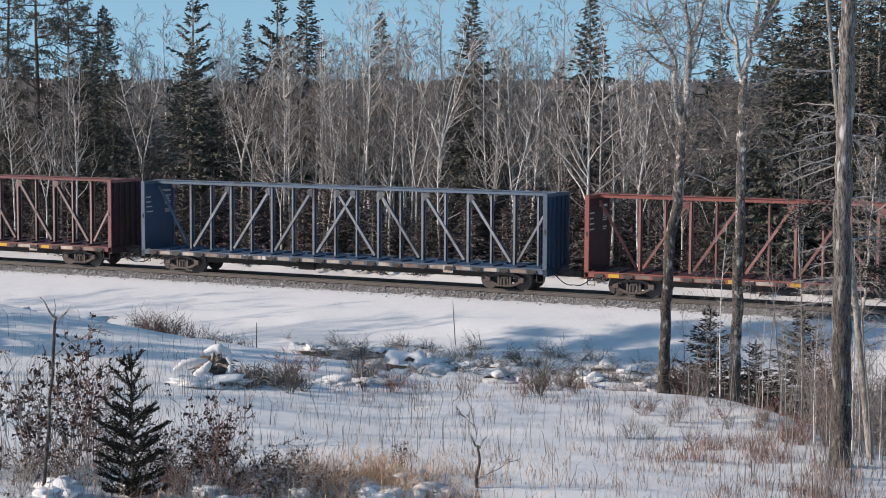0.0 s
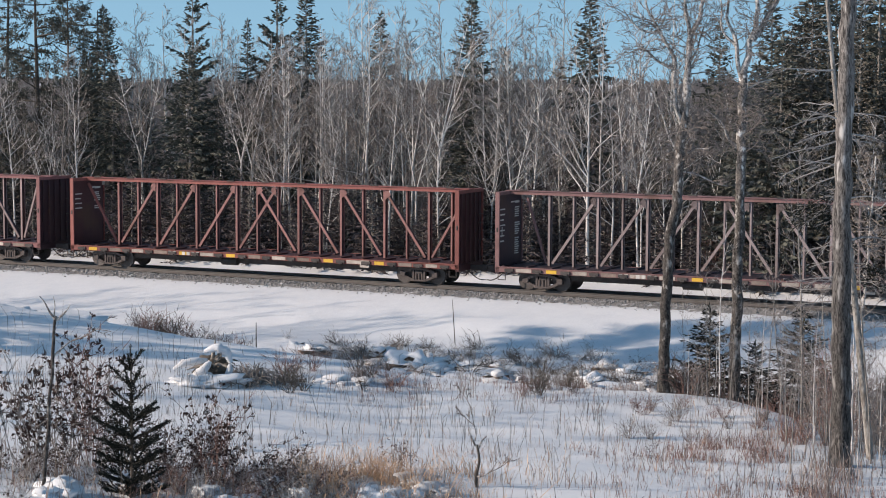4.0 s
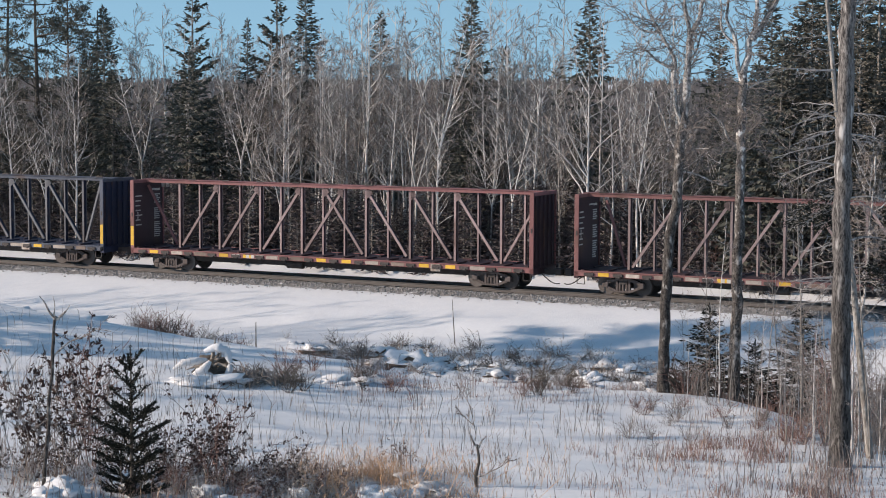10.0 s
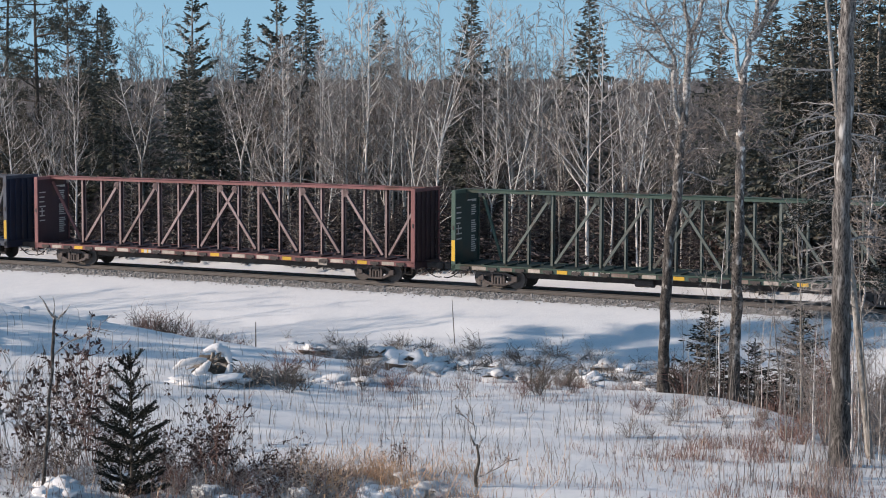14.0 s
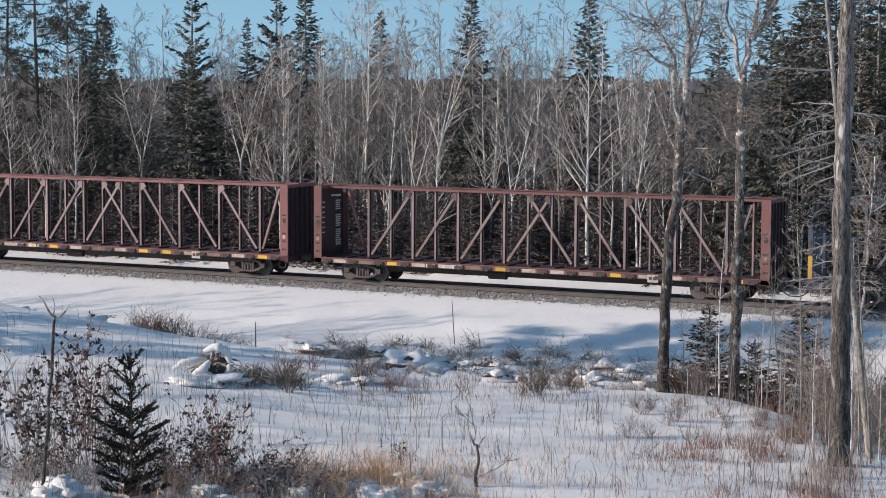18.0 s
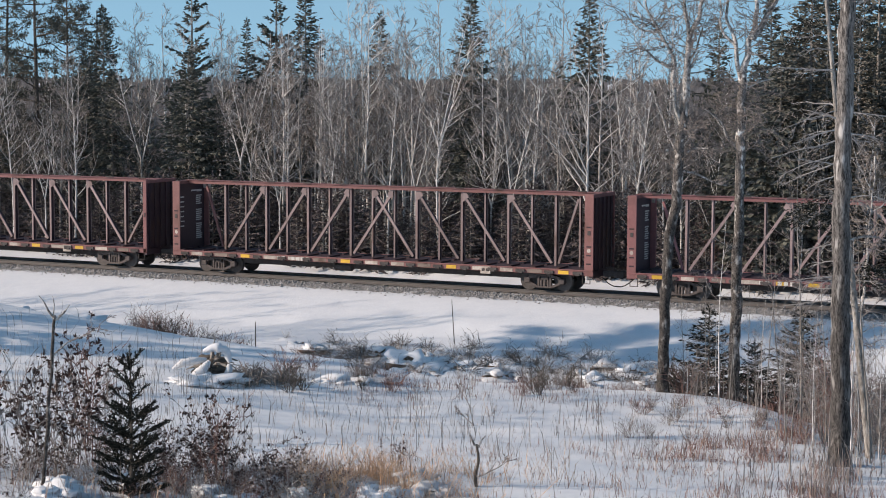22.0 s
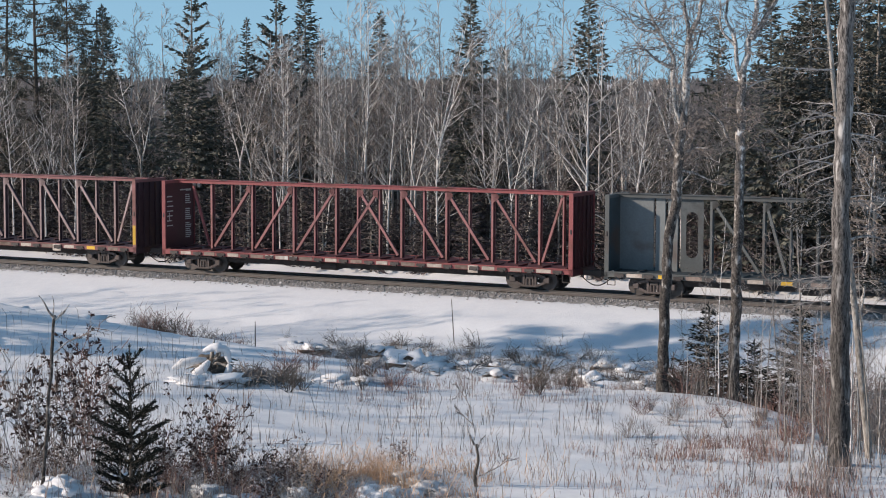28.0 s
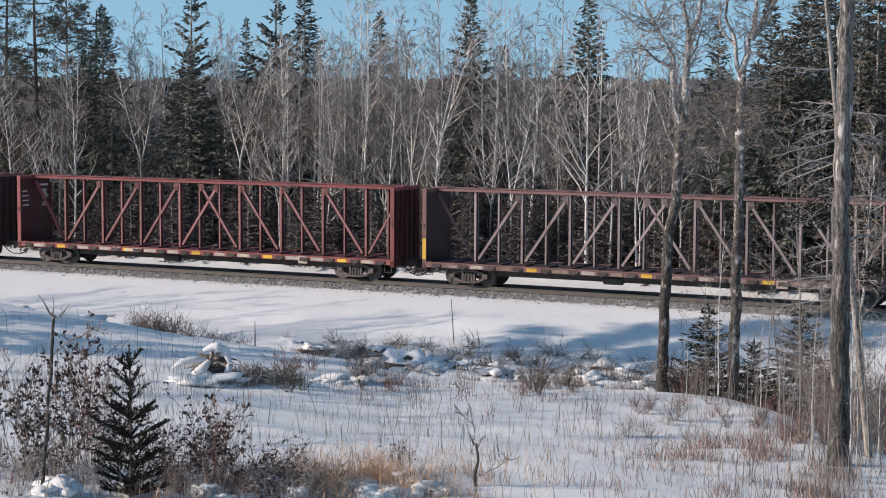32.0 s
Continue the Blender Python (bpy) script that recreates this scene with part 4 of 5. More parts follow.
FT = tall_tree(463, ((0.0, -0.2), (-0.02, 0.2), (0.03, 0.48), (0.02, 0.74)), 0.030, 0.022,
               ((0.021, ((0.02, 0.70), (-0.05, 0.84), (-0.12, 0.96))), (0.019, ((0.03, 0.68), (0.12, 0.82), (0.18, 0.88))), (0.008, ((-0.04, 0.8), (-0.10, 1.2), (-0.16, 1.65))), (0.013, ((0.0, 0.18), (0.18, 0.28), (0.32, 0.44)))), (0.9, 0.99, 0, 0.5), 3, DARKBARK)
plant("forked_sapling", FT, ("trunk",) + ("limb",) * 4 + ("crown",), near(0.0190, 31.6), "dark forked stem of a bare young tree in the snow", "sapling", "", 0.0)

rg = random.Random(612)
for k in range(40):
    plant("bare_bush", EDGE[k % 4], SH2, near(rg.uniform(0.205, 0.246), rg.uniform(37.5, 56)), "bare grey-brown bush in the snowy gully", "bush", "bushes in the gully", rg.uniform(0, 6), rg.uniform(0.4, 0.8))
for k in range(20):
    plant("bare_bush", EDGE[R.randrange(4)], SH2, near(R.uniform(0.165, 0.245), R.uniform(40, 60)), "bare grey-brown bush in the snowy gully", "bush", "bushes in the gully", R.uniform(0, 6), R.uniform(0.45, 0.9))
# leafy bushes in the foreground
LEAFY = [shrub(470 + k, 1.6, 7, 0.85, 250, (TWIG, PALETWIG, REDTWIG, PALETWIG, TWIG)[k], 2, 0.010, 0.051) for k in range(5)]
TANGLE = [shrub(476 + k, 1.0, 20, 1.6, 26, (PALETWIG, REDTWIG, PALETWIG)[k], 1, 0.008, 0.07, lift=-0.03) for k in range(3)]
BROWNLEAF = [shrub(530 + k, 1.25, 9, 1.3, 140, (PALETWIG, TWIG, REDTWIG)[k], 2, 0.009, 0.05) for k in range(3)]
LEAFY_AT = ((-0.250, -0.205, 28.4, 32, 3, 0.9, 1.35), (-0.250, -0.19, 31, 37, 4, 1.0, 1.4), (-0.152, -0.095, 28.8, 32, 9, 0.6, 1.0), (-0.19, -0.15, 30.5, 33, 4, 0.6, 0.9), (-0.14, -0.045, 29.5, 31.8, 8, 0.3, 0.5), (-0.095, -0.02, 31.0, 33.0, 6, 0.28, 0.45), (-0.25, -0.20, 28.0, 31.2, 5, 0.35, 0.6))
for b0, b1, d0, d1, n, s0, s1 in LEAFY_AT:
    for k in range(n):
        plant("leafy_bush", LEAFY[R.randrange(5)], SH2, near(R.uniform(b0, b1), R.uniform(d0, d1)), "bush with shrivelled dark brown leaves in the snow", "bush", "leafy bushes in the foreground", R.uniform(0, 6), R.uniform(s0, s1))
for k in range(34):
    b, d = R.uniform(-0.25, -0.045) if k < 26 else R.uniform(-0.05, 0.04), R.uniform(27.2, 30.6)
    plant("tangled_shrub", TANGLE[k % 3], SH2, near(b, d), "tangle of thin arching stems with a few dead leaves", "shrub", "tangled shrubs in the foreground", R.uniform(0, 6), R.uniform(0.3, 0.65))
rf = random.Random(613)
for k in range(22):
    plant("leafy_bush", BROWNLEAF[k % 3], SH2, near(rf.uniform(-0.15, -0.055), rf.uniform(29.0, 32.0)), "low spreading bush with red-brown shrivelled leaves", "bush", "leafy bushes in the foreground", rf.uniform(0, 6), rf.uniform(0.30, 0.62))
for k in range(4):
    plant("leafy_bush", BROWNLEAF[k % 3], SH2, near(rf.uniform(-0.246, -0.195), rf.uniform(28.0, 33.0)), "low spreading bush with red-brown shrivelled leaves", "bush", "leafy bushes in the foreground", rf.uniform(0, 6), rf.uniform(0.5, 0.9))
plant("leafy_bush", LEAFY[1], SH2, near(0.1125, 35.6), "lone stalk with a few dark shrivelled leaves in the snow", "bush", "", 1.0, 0.34)
for k in range(12):
    plant("tangled_shrub", TANGLE[k % 3], SH2, near(R.uniform(-0.115, 0.005), R.uniform(30.4, 32.6)), "tangle of thin arching stems with a few dead leaves", "shrub", "tangled shrubs in the foreground", R.uniform(0, 6), R.uniform(0.32, 0.6))
# bare shrubs: ditch, crest and clearing
BRUSH = [shrub(480 + k, 1.0, 18, 0.9, 0, (TWIG, DARKBARK, TWIG, REDTWIG, TWIG, DARKBARK)[k], 1, 0.010) for k in range(6)]
DITCH = [shrub(490 + k, 1.15, 12, 2.6, 0, (DARKBARK, TWIG, PALETWIG, TWIG)[k], 1, 0.018, lift=-0.12) for k in range(4)]
FINE = [shrub(500 + k, 0.8, 26, 2.2, 0, (TWIG, DARKBARK, PALETWIG)[k], 1, 0.012, lift=-0.14) for k in range(3)]
for k in range(50):
    b, u = -0.075 + 0.205 * (k + R.random()) / 50, R.uniform(-18.5, -11.0)
    plant("bare_shrub", FINE[k % 3], SH2, put(b, u), "low sprawling bare shrub in the snowy ditch", "shrub", "shrubs in the ditch", R.uniform(0, 6), R.uniform(0.6, 1.2))
for k in range(60):
    b, u = -0.085 + 0.215 * (k + R.random()) / 60, R.uniform(-18.5, -10.0 - 2.5 * R.random())
    plant("bare_shrub", DITCH[R.randrange(4)], SH2, put(b, u), "low sprawling bare shrub in the snowy ditch", "shrub", "shrubs in the ditch", R.uniform(0, 6), R.uniform(0.4, 1.0))
for b0, b1, d0, d1, n, s0, s1 in ((-0.168, -0.108, 54, 58, 20, 0.45, 0.9), (-0.05, -0.02, 45, 49, 7, 0.4, 0.7), (0.04, 0.075, 45, 49, 10, 0.4, 0.7), (0.12, 0.235, 46, 51, 26, 0.7, 1.2), (-0.09, -0.06, 44, 48, 6, 0.5, 0.8)):
    for k in range(n):
        plant("bare_shrub", BRUSH[R.randrange(6)], SH2, near(R.uniform(b0, b1), R.uniform(d0, d1)), "low bare reddish-brown shrub standing in snow", "shrub", "shrubs on the clearing", R.uniform(0, 6), R.uniform(s0, s1))


for k in range(34):
    plant("bare_shrub", BRUSH[(0, 3, 2, 3)[k % 4]], SH2, near(R.uniform(0.10, 0.225), R.uniform(38.5, 45.5)), "low bare reddish-brown shrub standing in snow", "shrub", "shrubs on the clearing", R.uniform(0, 6), R.uniform(0.28, 0.55))
PILE = [shrub(496 + k, 1.0, 24, 4.5, 0, (BARK, TWIG)[k], 1, 0.028, lift=-0.13) for k in range(2)]
for k in range(12):
    plant("bare_shrub", PILE[k % 2], SH2, near(R.uniform(-0.118, -0.075), R.uniform(44.8, 46.5)), "sprawling pile of bare brush beside the stump", "shrub", "shrubs on the clearing", R.uniform(0, 6), R.uniform(0.5, 0.8))


def straw(patches, tall, name, mat, label, thick=1.0, lean=1.0, clump=0.0):
    vs, fs = [], []
    for b0, b1, d0, d1, n in patches:
        for k in range(n):
            p = near(R.gauss((b0 + b1) / 2, (b1 - b0) / 2.6), R.gauss((d0 + d1) / 2, (d1 - d0) / 2.6))
            if noise.noise(Vector((p.x * 1.3, p.y * 1.3, 3))) < clump - 0.25 + 0.6 * R.random() or p.x > 1.2 and R.random() < 0.5:
                continue
            h = tall * (0.25 + 0.95 * R.random() ** 1.8)
            a, w = R.uniform(0, 3.14), R.uniform(0.0020, 0.0052) * thick
            side = Vector((math.cos(a) * w, math.sin(a) * w, 0))
            mid = p + Vector((R.gauss(0, 0.13 * lean) * h, R.gauss(0, 0.13 * lean) * h, h * 0.55))
            tip = mid + Vector((R.gauss(0, 0.28 * lean) * h, R.gauss(0, 0.28 * lean) * h, h * R.uniform(0.15, 0.45)))
            n0 = len(vs)
            vs += [p - side, p + side, mid + side, mid - side, tip]
            fs += [(n0, n0 + 1, n0 + 2, n0 + 3), (n0 + 3, n0 + 2, n0 + 4)]
    return tagged(new(name, mesh_of(name, vs, fs, mat)), label, "dry grass", kind="stuff")


straw(((-0.10, 0.03, 30.6, 33.4, 1900), (-0.25, -0.09, 27.0, 29.5, 500), (-0.25, -0.08, 30.2, 36, 900), (0.02, 0.24, 30, 36, 1200), (0.10, 0.23, 33, 41, 600), (0.04, 0.24, 39, 46, 300), (-0.10, 0.04, 38, 47, 250), (-0.24, 0.24, 29, 46, 500)),
      0.65, "dry_grass", STRAW, "tan dry grass standing out of the snow")
straw(((-0.085, 0.0, 30.6, 33.0, 5200), (-0.15, 0.02, 29.0, 32.0, 700)), 0.62, "orange_grass", ORANGEGRASS, "long orange-brown dry grass leaning out of the snow", 1.2, 2.1, 0.08)
straw(((-0.24, -0.10, 28.5, 32, 500), (0.17, 0.24, 31, 36, 2600), (-0.24, 0.24, 29, 47, 1300), (0.0, 0.23, 33, 44, 1300), (0.02, 0.20, 38, 46.5, 1800), (-0.12, 0.02, 36, 45, 900), (-0.24, -0.13, 37, 47, 2600)), 0.95, "dry_stalks", TWIG, "thin brown weed stalks standing in the snow", 1.35, 0.55, 0.12)


# ---- stump, snow mounds, stakes ----
def blob(seed, size, rough, cut=None, level=3):
    """A lumpy rounded mass; cut keeps what lies above that height."""
    bm = bmesh.new()
    bmesh.ops.create_icosphere(bm, subdivisions=level, radius=1.0)
    off = Vector((seed * 3.7, seed * 1.3, 0))
    for v in bm.verts:
        k = 1 + 0.35 * rough * (0.4 - abs(noise.noise(v.co * 2.2 + off * 1.7))) + rough * noise.noise(v.co * 1.3 + off) + rough * 0.5 * noise.noise(v.co * 3.1 + off) + rough * 0.22 * noise.noise(v.co * 7.3 + off)
        v.co = Vector((v.co.x * size[0], v.co.y * size[1], v.co.z * size[2])) * k
    if cut is not None:
        bmesh.ops.delete(bm, geom=[v for v in bm.verts if v.co.z < cut], context="VERTS")
    for f in bm.faces:
        f.smooth = True
    return bm


def mound(p, size, seed):
    ob = new("snowy_mound")
    ob.matrix_basis = Matrix.Translation(p) @ Matrix.Rotation(seed * 1.7, 4, "Z")
    part("dirt_core", blob(seed, (size * 1.1, size * 0.8, size * 0.36), 1.15), DIRT, ob, "dark frozen dirt")
    part("snow_cap", blob(seed, (size * 1.14, size * 0.84, size * 0.41), 1.15, size * (-0.22 + 0.09 * (seed % 4))), SNOW, ob, "white snow cap")
    return tagged(ob, "mound of frozen dirt capped with snow", "mound", "mounds along the ditch")


rm = random.Random(77)
for k in range(26):
    mound(put(rm.uniform(-0.085, 0.12), rm.uniform(-19, -12.5)), rm.uniform(0.2, 0.48), k + 1)
for b, d, r in ((-0.048, 46.0, 0.38), (-0.060, 46.0, 0.30), (-0.036, 46.5, 0.32), (-0.215, 56.5, 0.5), (-0.200, 56.0, 0.7), (-0.188, 55.5, 0.45), (-0.228, 57.0, 0.5)):
    mound(near(b, d), r, int(d * 10 + r * 100))
# the largest clods, heaped up where the ditch was cleared
for k in range(8):
    mound(put(rm.uniform(-0.036, 0.004), rm.uniform(-16.5, -13.0)), rm.uniform(0.5, 1.0), 60 + k)
for k in range(9):
    mound(put(rm.uniform(0.165, 0.225), rm.uniform(-33, -24)), rm.uniform(0.35, 0.7), 80 + k)
for k in range(34):
    b = rm.uniform(-0.11, -0.005) if k < 26 else rm.uniform(-0.24, -0.1)
    ob = tagged(part("snow_clump", blob(200 + k % 7, (0.34, 0.26, 0.13), 1.0, level=3), SNOW, None), "clump of snow caught on the low bushes", "snow clump", "snow clumps in the brush")
    ob.matrix_basis = Matrix.Translation(near(b, rm.uniform(29.8, 32.4) if k < 26 else rm.uniform(27.8, 30.2), rm.uniform(0.0, 0.14))) @ Matrix.Rotation(k * 1.9, 4, "Z") @ Matrix.Scale(rm.uniform(0.4, 1.0), 4)

lump = tagged(part("snow_clump", blob(207, (0.26, 0.2, 0.15), 0.6, level=3), SNOW, None), "rounded clump of snow among the leafy bushes", "snow clump", "snow clumps in the brush")
lump.matrix_basis = Matrix.Translation(near(-0.2085, 28.6, 0.06))
stump = new("uprooted_stump")
stump.matrix_basis = Matrix.Translation(near(-0.128, 45.0))
part("root_mass", blob(91, (0.34, 0.24, 0.26), 0.9, level=4), DARKBARK, stump, "brown roots and earth", at=pose(0.2, 0.1, 0.26))
rr = random.Random(92)
for k in range(18):
    t = rr.uniform(-0.3, 3.4)
    vs, fs = [], []
    pts = wander(rr, Vector((0.15, 0, 0.35)), Vector((math.cos(t), rr.uniform(-0.7, 0.2), 0.1 + 0.7 * math.sin(t))), rr.uniform(0.4, 0.75), 5, 0.3, -0.20)
    tube(vs, fs, pts, [0.060, 0.052, 0.042, 0.034, 0.024, 0.010], 7)
    child("root", mesh_of("root", vs, fs, BARK, True), stump)
for k, (pts, rad) in enumerate(((((-0.75, -0.35, 0.30), (-0.50, -0.36, 0.46), (-0.2, -0.3, 0.50), (0.05, -0.2, 0.52)), 0.12), (((-0.02, -0.2, 0.72), (0.28, -0.22, 0.83), (0.52, -0.2, 0.72), (0.62, -0.22, 0.45)), 0.14),
                                (((-0.25, -0.5, 0.20), (0.0, -0.52, 0.32), (0.15, -0.45, 0.52)), 0.13), (((0.5, -0.4, 0.1), (0.62, -0.4, 0.3), (0.6, -0.3, 0.42)), 0.10))):
    vs, fs = [], []
    dense = []
    pv = [Vector(v) for v in pts]
    for i in range(len(pv) - 1):
        for j in range(4):
            dense.append(pv[i].lerp(pv[i + 1], j / 4))
    dense.append(pv[-1])
    n = len(dense) - 1
    tube(vs, fs, dense, [rad * 0.78 * (0.25 + 0.85 * math.sin(math.pi * (0.08 + 0.84 * i / n))) * (1 + 0.35 * noise.noise(Vector((i * 0.9, k * 7.0, 0)))) for i in range(n + 1)], 10)
    child("snow_cap", mesh_of("snow_cap", vs, fs, SNOW, True), stump, "thick snow cap")
part("snow_drift", blob(99, (0.80, 0.5, 0.20), 0.8, level=4), SNOW, stump, "drifted snow", at=pose(0.0, -0.5, 0.0))
tagged(stump, "uprooted tree stump with roots under thick snow", "stump")
cap = new("snow_capped_stub")
cap.matrix_basis = Matrix.Translation(near(0.0297, 48.5))
part("stub", cylinder(bmesh.new(), (0, 0, 0.05), (0, 0, 1), 0.11, 0.3, 10), BARK, cap)
part("snow_cap", blob(120, (0.165, 0.15, 0.105), 0.35), SNOW, cap, "round white snow cap", at=pose(0, 0, 0.23))
part("snow_skirt", blob(121, (0.5, 0.4, 0.10), 0.3), SNOW, cap, "drifted snow")
tagged(cap, "short wooden stub under a round cap of snow", "stub")
for b, u, h, lx in ((-0.0445, -17.5, 1.35, 0.12), (0.0755, -24.0, 1.3, 0.0), (-0.105, -19.0, 1.0, -0.22), (0.0065, -10.5, 1.9, -0.06), (-0.1485, -27.0, 0.9, 0.02), (-0.101, -34.5, 1.0, 0.0)):
    p = put(b, u)
    st = new("stake")
    st.matrix_basis = Matrix.Translation(p)
    vs, fs = [], []
    tube(vs, fs, [Vector((-lx * 0.3, 0, -0.2)), Vector((lx * h * 0.5, 0, h * 0.5)), Vector((lx * h, 0, h))], [0.022, 0.02, 0.012], 6)
    child("shaft", mesh_of("shaft", vs, fs, DARKBARK), st)
    tagged(st, "thin dark broken stem sticking out of the snow", "stake", "stems by the ditch")

# ---- trees beside the view, which throw their shade over the clearing ----
SHADERS = {"high_pine": (HIGHPINES, 16), "pine_tree": (PINES, 16), "spruce_tree": (SPRUCES, 14), "bare_tree": (GREYS, 12)}
for k, (x, y, h, nm) in enumerate(((-21.5, 68.0, 16, "pine_tree"), (-25, 71.0, 15, "pine_tree"), (-24, 61, 12, "bare_tree"), (-33, 80, 13, "bare_tree"), (-27, 77, 12, "bare_tree"), (-38, 84, 14, "bare_tree"),
                                   (-31, 72, 14, "bare_tree"), (-44, 86, 14, "bare_tree"), (-21, 50.0, 10, "bare_tree"), (-20, 46.5, 7, "spruce_tree"), (-24, 44.5, 10, "spruce_tree"), (-27, 48.5, 12, "spruce_tree"), (-18, 50.6, 9, "bare_tree"), (-17.5, 47.0, 8, "bare_tree"), (-20, 52.5, 10, "bare_tree"), (-30, 45, 12, "bare_tree"), (-23, 53, 11, "bare_tree"), (-16, 43.6, 7.0, "bare_tree"), (-17, 45.6, 8, "bare_tree"), (-15.5, 47.4, 7.0, "bare_tree"), (-16, 49.3, 7.5, "bare_tree"), (-16.5, 51.5, 8, "bare_tree"), (-19, 48.2, 9, "bare_tree"), (-15, 53.0, 6, "bare_tree"),
                                   (-18, 41.0, 12, "bare_tree"), (-25, 27.0, 10, "bare_tree"), (-38, 70, 17, "bare_tree"), (-42, 74, 18, "bare_tree"), (-47, 77, 18, "bare_tree"), (-36, 75, 16, "bare_tree"), (-30, 70, 21, "high_pine"), (-16, 39.0, 6, "bare_tree"), (-27, 33.0, 15, "bare_tree"), (-26, 37.0, 15, "bare_tree"))):
    pool, h0 = SHADERS[nm]
    plant(nm, pool[k % len(pool)], TC2, Vector((x, y + 2, ground(x, y + 2))), "tree standing on the snow beside the clearing", "tree", "trees beside the clearing", x, h / h0)
straw(((0.150, 0.215, 40, 46, 3500), (0.10, 0.23, 33.5, 41, 4500), (0.125, 0.195, 35.8, 38.8, 6000), (0.185, 0.25, 30.5, 34.5, 3600), (0.13, 0.24, 30.0, 32.5, 2200), (-0.25, -0.12, 28.3, 31.0, 700), (-0.25, -0.10, 27.0, 29.0, 700), (-0.05, -0.015, 44, 49, 2200), (0.02, 0.095, 44, 50, 5000), (0.02, 0.24, 30, 37, 4000), (-0.24, -0.02, 30.5, 35, 1800)), 0.38, "red_brush", REDTWIG, "reddish low brush standing in the snow")
for k in range(54):
    b, d = (R.uniform(0.13, 0.22), R.uniform(43.5, 47)) if k % 2 else (R.uniform(0.178, 0.24), R.uniform(34.5, 43))
    plant("sapling", (DB, DB2, DB)[k % 3], TC2, near(b, d), "thin bare sapling on the clearing", "sapling", "saplings on the clearing", R.uniform(0, 6), R.uniform(0.15, 0.34))


# ---- track ----
def track_pose(s, u=0.0, z=0.0):
    p = spot(s, u)
    return pose(p.x, p.y, z, 0, 0, -TURN)


def strip(name, section, mat, s0, s1, step, label, category, rough=0.0, at=(0, 0)):
    """A long piece with one cross-section (u, z) drawn along the track."""
    rnd = random.Random(5)
    n = len(section)
    vs, fs = [], []
    for k, s in enumerate(np.arange(s0, s1 + 0.01, step)):
        for u, z in section:
            p = spot(s, u + rough * rnd.uniform(-1, 1))
            vs.append((p.x, p.y, z + rough * rnd.uniform(-0.5, 0.5)))
        if k:
            for i in range(n - 1):
                a = (k - 1) * n + i
                fs.append((a, a + n, a + n + 1, a + 1))
    return tagged(new(name, mesh_of(name, vs, fs, mat)), label, category, kind="structure")


strip("ballast_bed", [(-2.5, -0.60), (-2.05, -0.34), (-1.62, -0.21), (-1.3, -0.20), (0, -0.20), (1.3, -0.20), (1.62, -0.21), (2.3, -0.27), (3.0, -0.42), (3.5, -0.70)],
      BALLAST, -160, 60, 0.35, "grey crushed-stone ballast bed between snow banks", "ballast", 0.03)
strip("snow_dust_between_rails", [(-0.64, -0.19), (-0.6, -0.162), (0, -0.158), (0.6, -0.162), (0.64, -0.19)], DUSTED, -160, 60, 0.5, "thin dirty snow over the ballast between the rails", "snow", 0.008)
for side, nm in ((-0.755, "rail"), (0.755, "rail")):
    strip(nm, [(side - 0.075, -0.17), (side - 0.07, -0.15), (side - 0.012, -0.13), (side - 0.012, -0.045), (side - 0.036, -0.035), (side - 0.036, -0.004), (side + 0.036, -0.004),
               (side + 0.036, -0.035), (side + 0.012, -0.045), (side + 0.012, -0.13), (side + 0.07, -0.15), (side + 0.075, -0.17)],
          RAIL, -160, 60, 2.0, "rust-brown steel rail on wooden ties", "rail")
# ties: those in view one by one, on one mesh
tie_bm = boxes((-0.11, 0.11, -1.3, 1.3, -0.34, -0.172), bevel=0.012)
tie_me = bpy.data.meshes.new("tie")
tie_bm.to_mesh(tie_me)
tie_bm.free()
tie_me.materials.append(TIE)
ties = tagged(new("track_ties"), "dark wooden railway ties under the rails", "railway tie", kind="structure")
for k in range(150):
    child("tie", tie_me, ties, at=track_pose(-84 + k * 0.55))
# loose stones of the near shoulder
rs = random.Random(11)
vs, fs = [], []
for k in range(9000):
    s, u = rs.uniform(-95, 15), -1.35 - abs(rs.gauss(0, 0.52))
    if u < -2.95:
        continue
    p = spot(s, u)
    z = float(np.interp(u, (-2.9, -2.05, -1.62, -1.3), (-0.44, -0.33, -0.20, -0.19)))
    r = rs.uniform(0.025, 0.075)
    b = len(vs)
    for dx, dy, dz in ((1, 0, 0), (-0.2, 1, 0), (-0.9, -0.2, 0), (0, -0.9, 0), (0.1, 0, 0.9)):
        vs.append((p.x + r * dx * rs.uniform(0.6, 1.3), p.y + r * dy * rs.uniform(0.6, 1.3), z + r * dz * rs.uniform(0.6, 1.4)))
    fs += [(b, b + 1, b + 4), (b + 1, b + 2, b + 4), (b + 2, b + 3, b + 4), (b + 3, b, b + 4)]
tagged(new("ballast_stones", mesh_of("ballast_stones", vs, fs, STONE)), "loose grey ballast stones along the shoulder", "stones", kind="stuff")

# ---- the train ----
SPEED, SLOWING, PITCH = 17.43, 0.025, 24.55
WHEEL_R = 0.45
HALF, SILL, DECK, TOP = 1.377, 0.82, 1.10, 4.60


def travel(t):
    return SPEED * t - SLOWING * t * t


TIMES = [k * 1.0 for k in range(33)]
TURNS = [k / 30 for k in range(961)]


